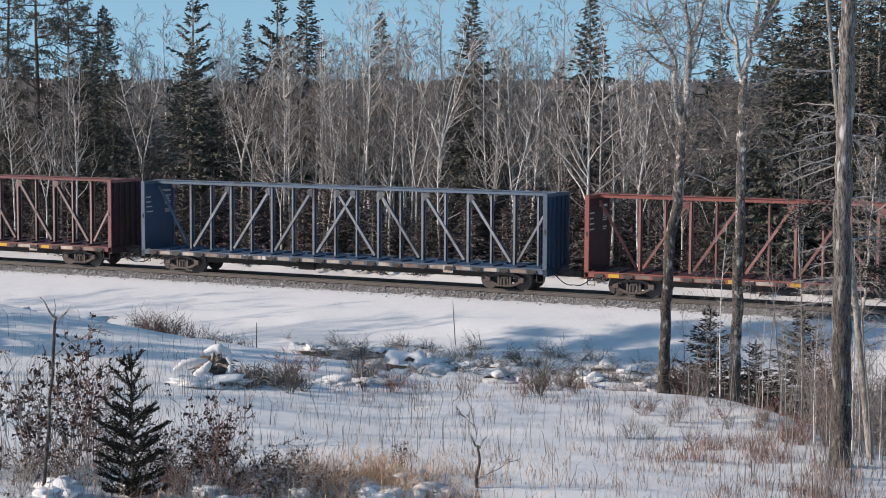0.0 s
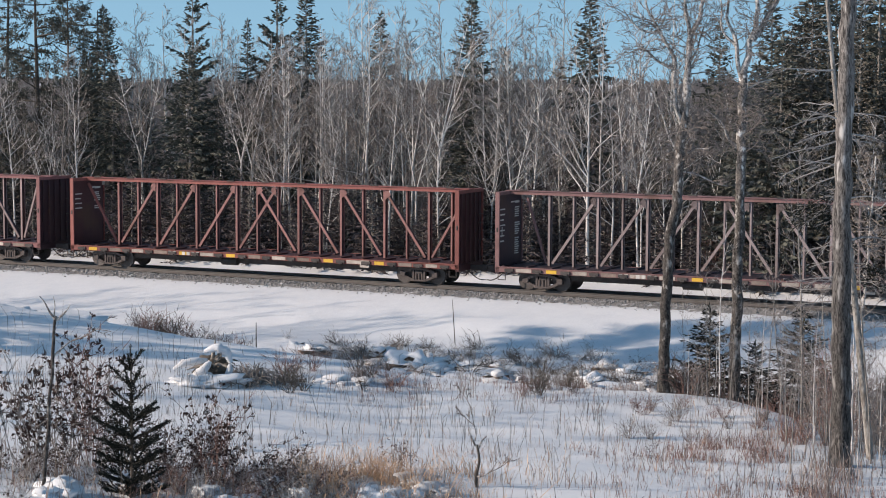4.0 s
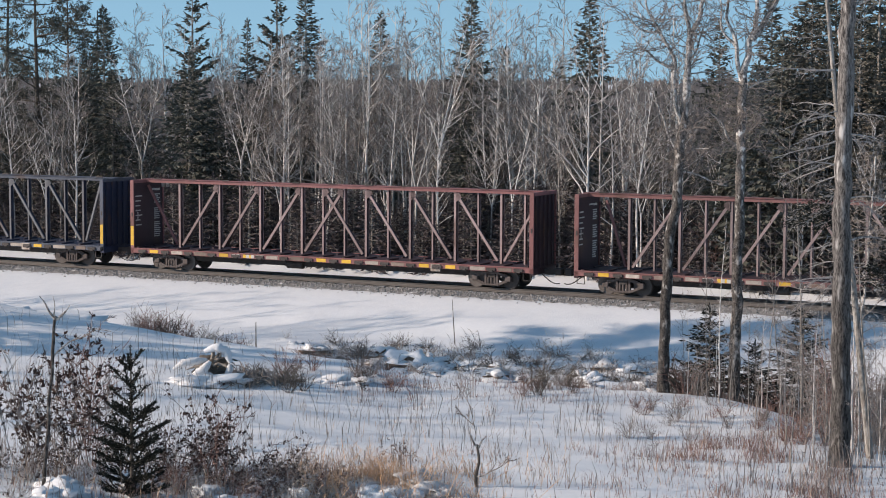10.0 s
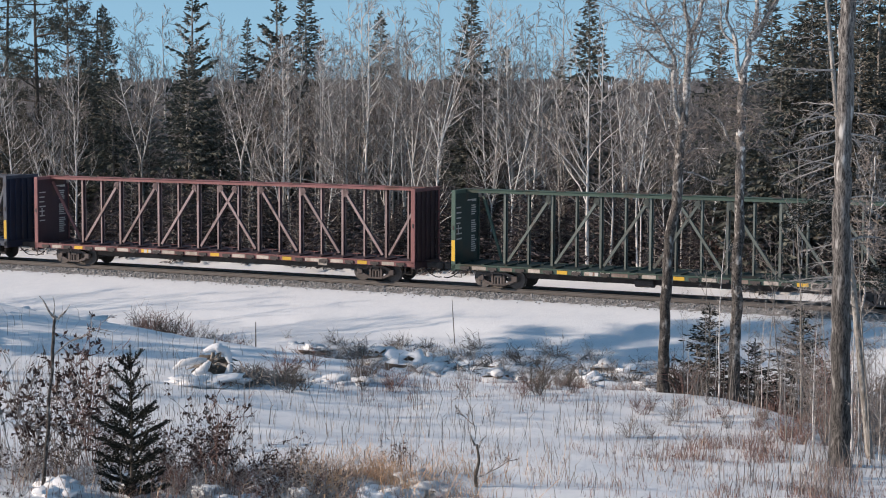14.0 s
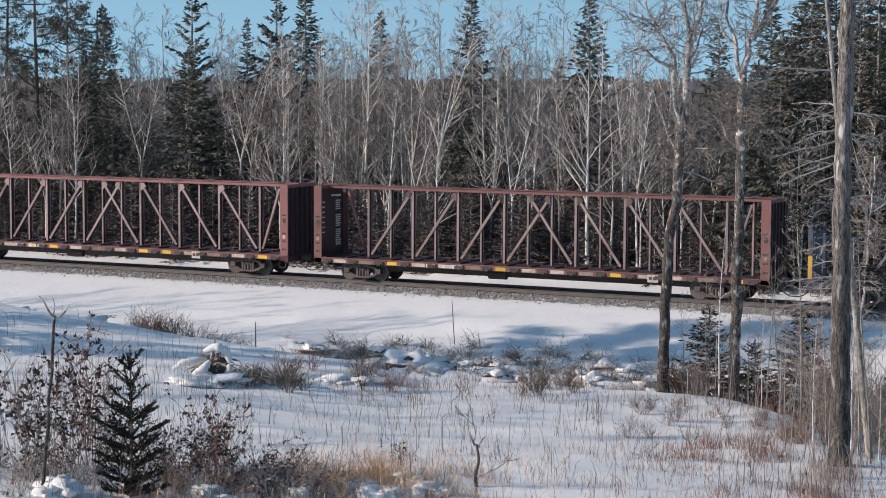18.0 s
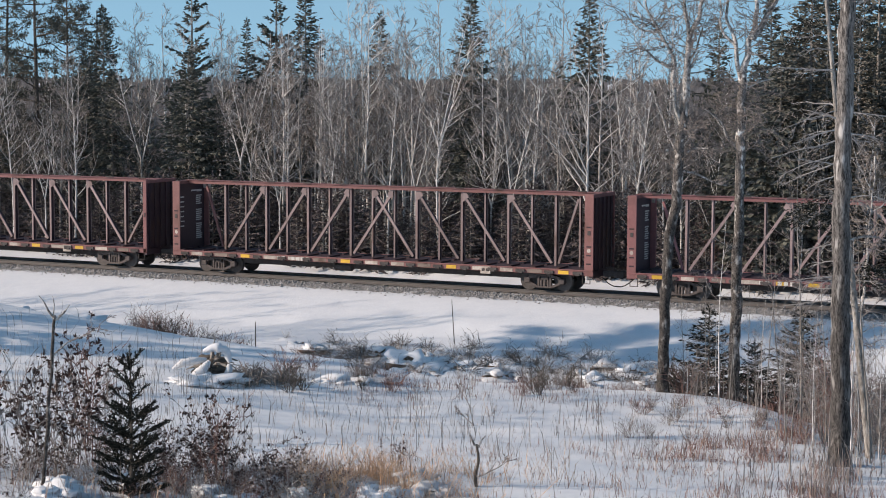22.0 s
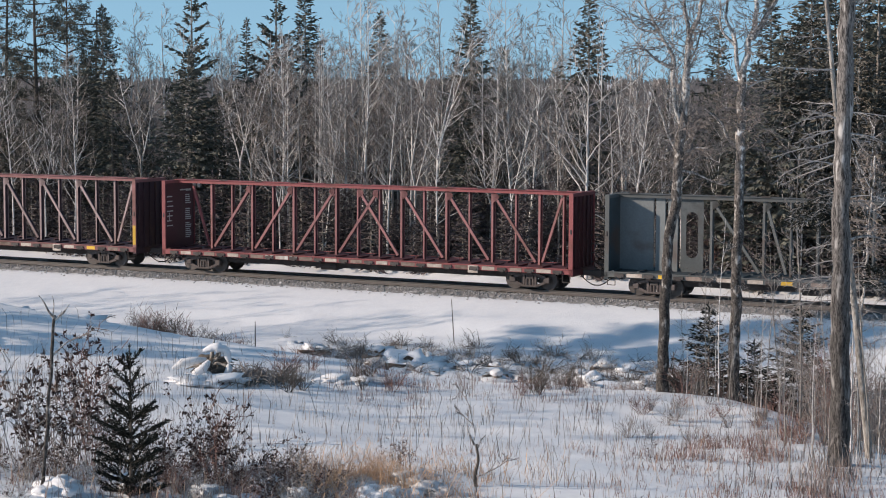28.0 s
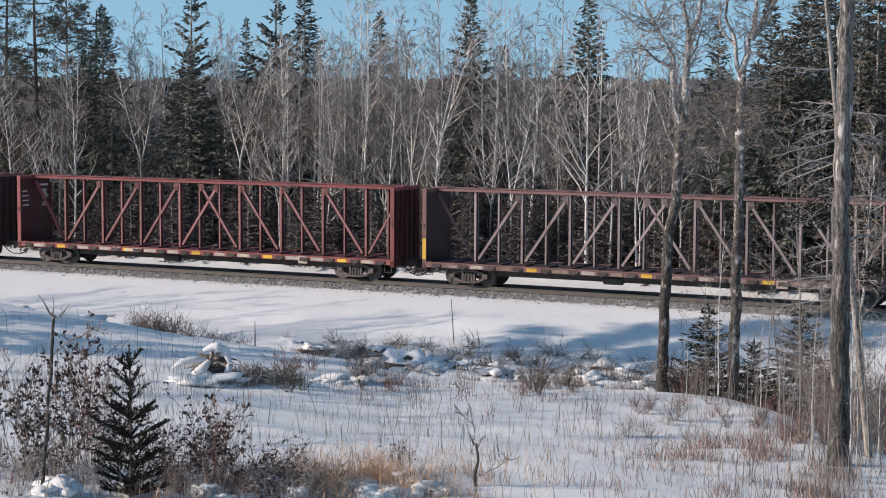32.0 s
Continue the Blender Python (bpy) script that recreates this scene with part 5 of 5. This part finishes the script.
def wheelset(parent, x):
    """Two wheels on an axle, which roll on the rails."""
    bm = bmesh.new()
    for y in (-0.755, 0.755):
        cylinder(bm, (0, y, 0), (0, 1, 0), WHEEL_R, 0.11, 28)
        cylinder(bm, (0, y * 0.925, 0), (0, 1, 0), WHEEL_R + 0.025, 0.028, 28)
        cylinder(bm, (0, y * 1.075, 0), (0, 1, 0), 0.14, 0.06, 12)
    cylinder(bm, (0, 0, 0), (0, 1, 0), 0.085, 1.75, 10)
    ob = part("wheelset", bm, WHEELSTEEL, parent, "steel wheels on an axle", at=pose(x, 0, WHEEL_R))
    return ob


def truck(car, x, skin):
    """A two-axle truck: side frames, springs, bolster and two wheelsets."""
    base = child("truck", None, car, at=pose(x, 0, 0))
    for side in (-1, 1):
        y = side * 0.98
        bm = bmesh.new()
        for sx in (-1, 1):
            box(bm, sx * 0.865 - 0.15, sx * 0.865 + 0.15, y - 0.11, y + 0.11, 0.34, 0.62, 0.03)
            beam(bm, (sx * 0.80, y, 0.60), (sx * 0.34, y, 0.72), 0.13, 0.16)
            beam(bm, (sx * 0.80, y, 0.38), (sx * 0.36, y, 0.20), 0.12, 0.16)
            beam(bm, (sx * 0.30, y, 0.20), (sx * 0.30, y, 0.74), 0.10, 0.16)
        box(bm, -0.40, 0.40, y - 0.09, y + 0.09, 0.68, 0.79, 0.02)
        box(bm, -0.40, 0.40, y - 0.10, y + 0.10, 0.13, 0.22, 0.02)
        part("side_frame", bm, CASTING, base, "cast steel side frame")
        for k in (-0.17, 0.0, 0.17):
            part("spring", cylinder(bmesh.new(), (k, y, 0.37), (0, 0, 1), 0.072, 0.30, 10), CASTING, base)
    part("bolster", boxes((-0.2, 0.2, -1.05, 1.05, 0.50, 0.68), bevel=0.03), GRIME, base)
    for sx in (-0.865, 0.865):
        wheelset(base, sx)
    return base


def flatcar(color, wide, steep, tags, ends, panels=False, plate_s=16.4, letters=True, post_letters=False, seed=0, cables=()):
    """A centre-beam flatcar, its rear (-x) bulkhead face at x = 0. wide: broad slotted corner plates; steep: the last diagonal rises within one bay;
    tags: how many reflectors in turn are yellow; ends: yellow lower corner posts; panels: a grey car with plated, oval-holed bays."""
    rnd = random.Random(seed)
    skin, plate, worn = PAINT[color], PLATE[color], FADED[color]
    if panels:
        skin = worn = DARKGREY
    length = 23.08 if wide else 22.74
    car = new("centre_beam_flatcar")
    # posts on the centre line
    bay = 1.22
    first = (length - 17 * bay) / 2
    xs = [first + bay * k for k in range(18)]
    top = TOP - 0.16
    if panels:
        keep = [k for k in range(18) if k not in (0, 1, 2, 15, 16, 17)]
    else:
        keep = list(range(1, 18))
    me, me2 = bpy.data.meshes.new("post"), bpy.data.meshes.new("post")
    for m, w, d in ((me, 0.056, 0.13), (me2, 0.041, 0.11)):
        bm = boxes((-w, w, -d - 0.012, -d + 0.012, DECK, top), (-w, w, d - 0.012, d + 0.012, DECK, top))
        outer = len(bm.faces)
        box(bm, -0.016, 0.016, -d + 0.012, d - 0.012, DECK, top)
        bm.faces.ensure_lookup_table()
        # the web takes the dark plate colour in place of shade
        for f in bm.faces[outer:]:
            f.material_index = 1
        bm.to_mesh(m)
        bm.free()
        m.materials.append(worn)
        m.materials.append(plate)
    for k in keep:
        child("post", me if k % 2 == 1 and k < 8 or k % 2 == 0 and k > 8 else me2, car, at=pose(xs[k], 0, 0))
    # diagonals
    if panels:
        runs = [(5, 3), (12, 14), (6, 5), (11, 12)]
    else:
        runs = [(1, 3), (3, 5), (5, 7), (7, 9), (10, 8), (12, 10), (14, 12), (16, 14)]
    low, high = DECK + 0.12, top - 0.25
    for a, b in runs:
        sgn = 1 if b > a else -1
        bm = beam(bmesh.new(), (xs[a] + sgn * 0.18, 0, low), (xs[b] - sgn * 0.10, 0, high + 0.12), 0.125, 0.05)
        bmesh.ops.translate(bm, vec=(0, -0.13, 0), verts=bm.verts)
        d = part("diagonal", bm, worn, car)
        # dark web, its shade given by colour
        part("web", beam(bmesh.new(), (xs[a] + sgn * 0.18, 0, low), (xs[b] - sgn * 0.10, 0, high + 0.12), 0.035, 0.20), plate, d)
        bm = bmesh.new()
        xg = xs[b]
        vs = [bm.verts.new(v) for v in ((xg - sgn * 0.06, -0.17, top - 0.01), (xg - sgn * 0.28, -0.17, top - 0.05), (xg - sgn * 0.38, -0.17, top - 0.24), (xg - sgn * 0.06, -0.17, top - 0.48))]
        bm.faces.new(vs)
        bmesh.ops.solidify(bm, geom=bm.faces[:], thickness=0.02)
        part("gusset_plate", bm, worn, d)
    for a, sgn in ((1, -1), (16, 1)):
        if panels:
            continue
        xe = xs[a] + sgn * (bay if steep else first + bay - 0.15)
        # rear diagonal: the bulkhead's shade is put in as darker paint
        part("diagonal", beam(bmesh.new(), (xs[a] + sgn * 0.15, -0.06, low), (xe - sgn * 0.08, -0.06, high + 0.1), 0.11, 0.12), worn if sgn > 0 else skin, car)
    # loose tie-down cables hanging across some bays
    for k in cables:
        vs, fs = [], []
        x0, x1 = xs[k] + 0.05, xs[k] + 1.45
        tube(vs, fs, [Vector((x0 + (x1 - x0) * a, -0.25, 2.35 - 1.1 * a - 0.06 * math.sin(a * math.pi))) for a in np.linspace(0, 1, 6)], [0.016] * 6, 5)
        child("tie_down_cable", mesh_of("tie_down_cable", vs, fs, WHEELSTEEL), car, "thin steel tie-down cable")
    # top chord
    chord = part("top_chord", boxes((0.02, length - 0.02, -0.24, 0.24, TOP - 0.16, TOP), (0.02, length - 0.02, -0.30, 0.30, TOP, TOP + 0.025)), skin, car)
    for k in range(11):
        x = 1.0 + k * (length - 2) / 10
        part("strap_guide", boxes((x - 0.22, x + 0.22, -0.32, -0.27, TOP + 0.025, TOP + 0.085)), GRIME, chord)
    # bulkheads, whose plate colour already carries their shade
    for x0, x1, out in ((0.0, 0.24, -1), (length - 0.24, length, 1)):
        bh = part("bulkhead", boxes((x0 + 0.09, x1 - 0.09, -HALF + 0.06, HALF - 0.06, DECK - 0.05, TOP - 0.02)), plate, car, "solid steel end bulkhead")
        for side in (-1, 1):
            w = 0.44 if wide else 0.22
            xa, xb = (x0, x0 + w) if out < 0 else (x1 - w, x1)
            y0, y1 = (-HALF, -HALF + 0.07) if side < 0 else (HALF - 0.07, HALF)
            post = part("corner_post", boxes((xa, xb, y0, y1, DECK - 0.28, TOP), bevel=0.012), skin, bh)
            if side < 0:
                if wide:
                    for zz in (1.35, 1.75, 2.15, 3.05):
                        part("slot", boxes((xa + 0.10, xb - 0.10, y0 - 0.004, y0 + 0.01, zz, zz + 0.07)), plate, post)
                    part("round_emblem", cylinder(bmesh.new(), ((xa + xb) / 2, y0 - 0.003, 2.0), (0, 1, 0), 0.09, 0.012, 14), CREAM, post, "small pale round mark")
                part("handhold", boxes((xa + w * 0.35, xa + w * 0.65, y0 - 0.02, y0 + 0.01, 2.72, 2.92)), GRIME, post)
                if ends and (out < 0 and "L" in ends or out > 0 and "R" in ends):
                    part("yellow_stripe", boxes((xa + 0.02, xb - 0.02, y0 - 0.006, y0 + 0.01, DECK + 0.12, DECK + 1.12)), YELLOW, post, "yellow reflective stripe")
        part("top_rail", boxes((x0, x1, -HALF + 0.07, HALF - 0.07, TOP - 0.16, TOP - 0.004)), skin, bh)
        for j in range(5):
            y = -1.0 + j * 0.5
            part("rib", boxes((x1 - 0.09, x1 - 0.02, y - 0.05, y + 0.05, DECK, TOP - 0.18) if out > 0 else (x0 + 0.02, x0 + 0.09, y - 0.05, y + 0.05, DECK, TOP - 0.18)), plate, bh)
        if out > 0:
            for j in range(6):
                z = 1.25 + j * 0.42
                part("ladder_rung", boxes((x1 + 0.02, x1 + 0.05, 0.75, 1.22, z, z + 0.03)), GRIME, bh)
        if out < 0:
            # far-corner brackets; the pale colour stands for sun on them
            for xa in (0.30, 0.60):
                part("bracket", boxes((xa, xa + 0.15, HALF - 0.36, HALF - 0.30, TOP - 0.44, TOP - 0.22)), CREAM, bh, "steel bracket in a sunlit pale tone")
        if out < 0 and letters:
            # unreadable lettering on the inner face, as bars
            xf = x1 - 0.09
            rows = [(0.10, 0.62, 4.02, 0.07), (0.62, 1.08, 3.98, 0.11)] + [(0.55, 1.12 - rnd.random() * 0.2, 3.75 - 0.105 * j, 0.055) for j in range(22) if j not in (5, 6, 13)]
            rows += [(-1.12, -0.72 + rnd.random() * 0.2, 3.72 - 0.25 * j, 0.06) for j in range(7)] + [(-0.95, -0.88, 2.5, 0.42)]
            bm = bmesh.new()
            for y0, y1, z, h in rows:
                if letters == 2 and z < 2.9:
                    continue
                box(bm, xf - 0.01, xf + 0.006, y0, y1, z, z + h)
            tagged(part("lettering", bm, WHITE, bh, "worn white stencilled lines"), kind="stuff")
    if post_letters:
        xe = length - 0.55
        bm = bmesh.new()
        for j in range(11):
            box(bm, xe - 0.07, xe + 0.07, -0.235, -0.23, 1.65 + j * 0.23, 1.65 + j * 0.23 + 0.15)
        part("upright_lettering", bm, WHITE, car, "vertical row of worn white marks")
        part("letter_board", boxes((xe - 0.13, xe + 0.13, -0.23, -0.2, DECK, top)), skin, car)
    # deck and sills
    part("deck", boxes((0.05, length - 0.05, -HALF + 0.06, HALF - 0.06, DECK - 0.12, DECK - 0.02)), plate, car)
    for k in range(19):
        x = first - bay / 2 + k * bay
        if 0.3 < x < length - 0.3:
            part("riser", boxes((x - 0.06, x + 0.06, -HALF + 0.08, -0.2, DECK - 0.02, DECK + 0.05), (x - 0.06, x + 0.06, 0.2, HALF - 0.08, DECK - 0.02, DECK + 0.05)), plate, car)
    for side in (-1, 1):
        y0, y1 = (-HALF, -HALF + 0.06) if side < 0 else (HALF - 0.06, HALF)
        sill = part("side_sill", boxes((0.02, length - 0.02, y0, y1, SILL + 0.02, DECK), (0.02, length - 0.02, y0 - 0.03, y1 + 0.03, DECK - 0.045, DECK - 0.005)), skin, car)
        if side < 0:
            n = 16
            for k in range(n):
                x = 0.75 + (length - 1.5) * k / (n - 1)
                w = part("winch", boxes((x - 0.24, x + 0.24, y0 - 0.07, y0 + 0.01, SILL + 0.05, SILL + 0.19), (x - 0.10, x + 0.13, y0 - 0.09, y0 + 0.01, SILL + 0.0, SILL + 0.10), bevel=0.015), GRIME, sill, "dark strap winch")
            for k in range(n - 1):
                x = 0.75 + (length - 1.5) * (k + 0.5) / (n - 1)
                kind = tags[k % len(tags)]
                half = 0.26 if kind == "y" else rnd.uniform(0.30, 0.40)
                part("reflector" if kind == "y" else "stencil_patch", boxes((x - half, x + half, y0 - 0.012, y0 + 0.01, SILL + 0.045, SILL + 0.21)), YELLOW if kind == "y" else CREAM if kind == "c" else DIRTYPATCH, sill)
            if letters:
                for j in range(7):
                    if j != 2:
                        part("stencil_bar", boxes((6.2 + j * 0.28, 6.38 + j * 0.28, y0 - 0.016, y0, SILL + 0.04, SILL + 0.21)), WHITE, sill)
            if plate_s:
                dp = part("data_plate", boxes((plate_s, plate_s + 0.52, y0 - 0.03, y0 - 0.005, SILL - 0.12, SILL + 0.24), bevel=0.01), CREAM, sill, "pale square data plate")
                part("plate_text", boxes((plate_s + 0.07, plate_s + 0.22, y0 - 0.036, y0 - 0.02, SILL + 0.0, SILL + 0.14), (plate_s + 0.28, plate_s + 0.44, y0 - 0.036, y0 - 0.02, SILL + 0.0, SILL + 0.14)), GRIME, dp)
    # under the deck
    part("centre_sill", boxes((0.1, length - 0.1, -0.32, 0.32, 0.78, DECK - 0.12)), GRIME, car)
    part("belly_beam", boxes((3.6, length - 3.6, -0.72, -0.62, 0.52, SILL + 0.1), (3.6, length - 3.6, 0.62, 0.72, 0.52, SILL + 0.1)), GRIME, car)
    for k in range(7):
        x = 4.2 + k * (length - 8.4) / 6
        part("cross_bearer", boxes((x - 0.07, x + 0.07, -HALF + 0.08, HALF - 0.08, 0.79, SILL + 0.15)), GRIME, car)
    part("air_reservoir", cylinder(bmesh.new(), (length * 0.42, -0.75, 0.60), (1, 0, 0), 0.2, 0.9, 14), GRIME, car)
    for xe, out in ((0.0, -1), (length, 1)):
        part("end_sill", boxes((min(xe, xe - out * 0.2), max(xe, xe - out * 0.2), -HALF + 0.02, HALF - 0.02, 0.74, DECK - 0.06)), plate, car)
        x1 = xe + out * 0.93
        part("coupler", boxes((min(xe, x1), max(xe, x1), -0.11, 0.11, 0.72, 0.96), (min(x1 - out * 0.35, x1), max(x1 - out * 0.35, x1), -0.2, 0.16, 0.68, 1.0), bevel=0.03), GRIME, car)
        vs, fs = [], []
        tube(vs, fs, [Vector((xe + out * a * 0.9, -0.3, 0.72 - 0.42 * math.sin(a * math.pi * 0.6))) for a in np.linspace(0, 1, 9)], [0.026] * 9, 6)
        child("air_hose", mesh_of("air_hose", vs, fs, RUBBER, True), car)
        part("step", boxes((xe - out * 0.34 - 0.2, xe - out * 0.34 + 0.2, -HALF + 0.02, -HALF + 0.06, 0.46, 0.49), (xe - out * 0.34 - 0.2, xe - out * 0.34 - 0.17, -HALF + 0.02, -HALF + 0.05, 0.46, SILL + 0.1), (xe - out * 0.34 + 0.17, xe - out * 0.34 + 0.2, -HALF + 0.02, -HALF + 0.05, 0.46, SILL + 0.1)), GRIME, car)
    inset = 2.30 if not wide else 2.55
    truck(car, inset, skin)
    truck(car, length - inset, skin)
    if panels:
        # plated end bays, the inner plate with a tall oval hole
        for flip in (0, 1):
            def fx(a, b):
                return (a, b) if not flip else (length - b, length - a)
            for a, b in ((0.26, 1.88), (2.00, 2.44), (2.58, 3.05)):
                part("side_panel", boxes((*fx(a, b), -0.06, 0.06, DECK, top)), PAINT["grey"], car, "pale grey steel panel")
            a, b = fx(3.20, 4.28)
            bm = bmesh.new()
            cx, hw, z0, z1 = (a + b) / 2, 0.28, 1.75, 3.85
            ring = [(cx + hw * math.cos(t), z1 - hw + hw * math.sin(t)) for t in np.linspace(0, math.pi, 9)] + [(cx + hw * math.cos(t), z0 + hw + hw * math.sin(t)) for t in np.linspace(math.pi, 2 * math.pi, 9)]
            outer = []
            for px, pz in ring:
                dx, dz = px - cx, pz - (z0 + z1) / 2
                k = min((b - a) / 2 / max(abs(dx), 1e-6), ((top - DECK) / 2) / max(abs(dz), 1e-6))
                outer.append((cx + dx * k, (top + DECK) / 2 + dz * k))
            n = len(ring)
            vi = [bm.verts.new((px, -0.06, pz)) for px, pz in ring]
            vo = [bm.verts.new((px, -0.06, pz)) for px, pz in outer]
            for i in range(n):
                bm.faces.new((vi[i], vo[i], vo[(i + 1) % n], vi[(i + 1) % n]))
            bmesh.ops.solidify(bm, geom=bm.faces[:], thickness=0.1)
            part("oval_panel", bm, PAINT["grey"], car, "pale grey panel with a tall oval hole")
    return car


KINDS = {
    "orange": ("orange", False, False, "y-c-yc", "", "orange-red"), "blue": ("blue", False, False, "cc-c-c", "", "faded blue"),
    "oxide": ("oxide", False, False, "yc-cyc", "", "oxide red"), "mauve": ("mauve", False, True, "cyc-c", "", "faded mineral red"),
    "text": ("oxide", False, True, "-c-cyc", "", "oxide red"), "brown": ("brown", False, False, "yc-c-yc", "LR", "red-brown"),
    "browns": ("brown", False, True, "yc-cyc", "R", "red-brown"), "dark": ("brown", False, False, "ccy-c", "", "dull red-brown"),
    "red7": ("oxide", False, False, "yc-y", "L", "oxide red"), "navy": ("navy", False, True, "ccyc-", "LR", "dark blue-grey"),
    "green": ("green", False, True, "c-cy", "LR", "dark green"), "deepred": ("oxide", False, False, "cyc", "", "dull dark red"), "bright": ("bright", False, False, "cyc", "", "bright red"),
    "wide": ("oxide", True, True, "yc-cy", "", "oxide red"), "widedark": ("brown", True, True, "c-yc", "", "red-brown"),
    "grey": ("grey", False, False, "cy-c", "", "weathered grey"), "plain": ("bright", False, True, "c-", "", "red"),
    "yellow": ("oxide", False, True, "c-cy-", "LR", "oxide red"), "spots": ("mauve", False, False, "-c-y", "LR", "faded brown"),
}
# kind of each car and the place of its rear face at the start, from the front of the train to the rear
TRAIN = [("orange", -31.64), ("blue", -56.24), ("oxide", -80.88), ("mauve", -105.45), ("orange", -130.07), ("text", -154.80), ("brown", -179.38),
         ("browns", -203.92), ("red7", -228.69), ("navy", -253.15), ("green", -277.52), ("deepred", -302.2), ("navy", -326.8), ("widedark", -351.55),
         ("wide", -376.12), ("wide", -400.87), ("widedark", -425.59), ("oxide", -449.95), ("wide", -474.65), ("grey", -499.03), ("plain", -523.32),
         ("yellow", -547.68), ("spots", -572.06), ("bright", -596.32), ("dark", -620.9)]
MADE, CARS = {}, []


def build_train():
    for k, (kind, s0) in enumerate(TRAIN):
        if kind in MADE:
            car = copy_thing(MADE[kind], track_pose(s0))
        else:
            color, wide, steep, tags, ends, words = KINDS[kind]
            car = flatcar(color, wide, steep, tags, ends, kind == "grey", 17.4 if kind != "text" else 0, 2 if kind in ("blue", "orange", "bright") else (0 if kind in ("spots", "grey") else 1), kind in ("browns", "wide", "yellow", "text"), k, (5, 9, 10, 12) if kind == "navy" else ())
            tagged(car, f"empty {words} steel centre-beam flatcar rolling on the track", "railway car", "cars of the freight train")
            MADE[kind] = car
        car.matrix_basis = track_pose(s0)
        CARS.append((car, s0))


build_train()


# ---- what moves ----
def motions():
    for car, s0 in CARS:
        walk(car, [(t, track_pose(s0 + travel(t))) for t in TIMES])
    # one rolling turn serves all wheelsets that sit alike on their trucks
    rolling = {}
    for ob in scene.objects:
        if ob.name.split(".")[0] != "wheelset":
            continue
        key = round(ob.location.x, 3)
        if key not in rolling:
            rows = [(t, pose(key, 0, WHEEL_R) @ Matrix.Rotation(travel(t) / WHEEL_R, 4, "Y")) for t in TURNS]
            walk(ob, rows)
            rolling[key] = ob.animation_data
        else:
            ob.rotation_mode = "QUATERNION"
            ob.animation_data_create()
            ob.animation_data.action = rolling[key].action
            ob.animation_data.action_slot = rolling[key].action_slot


motions()
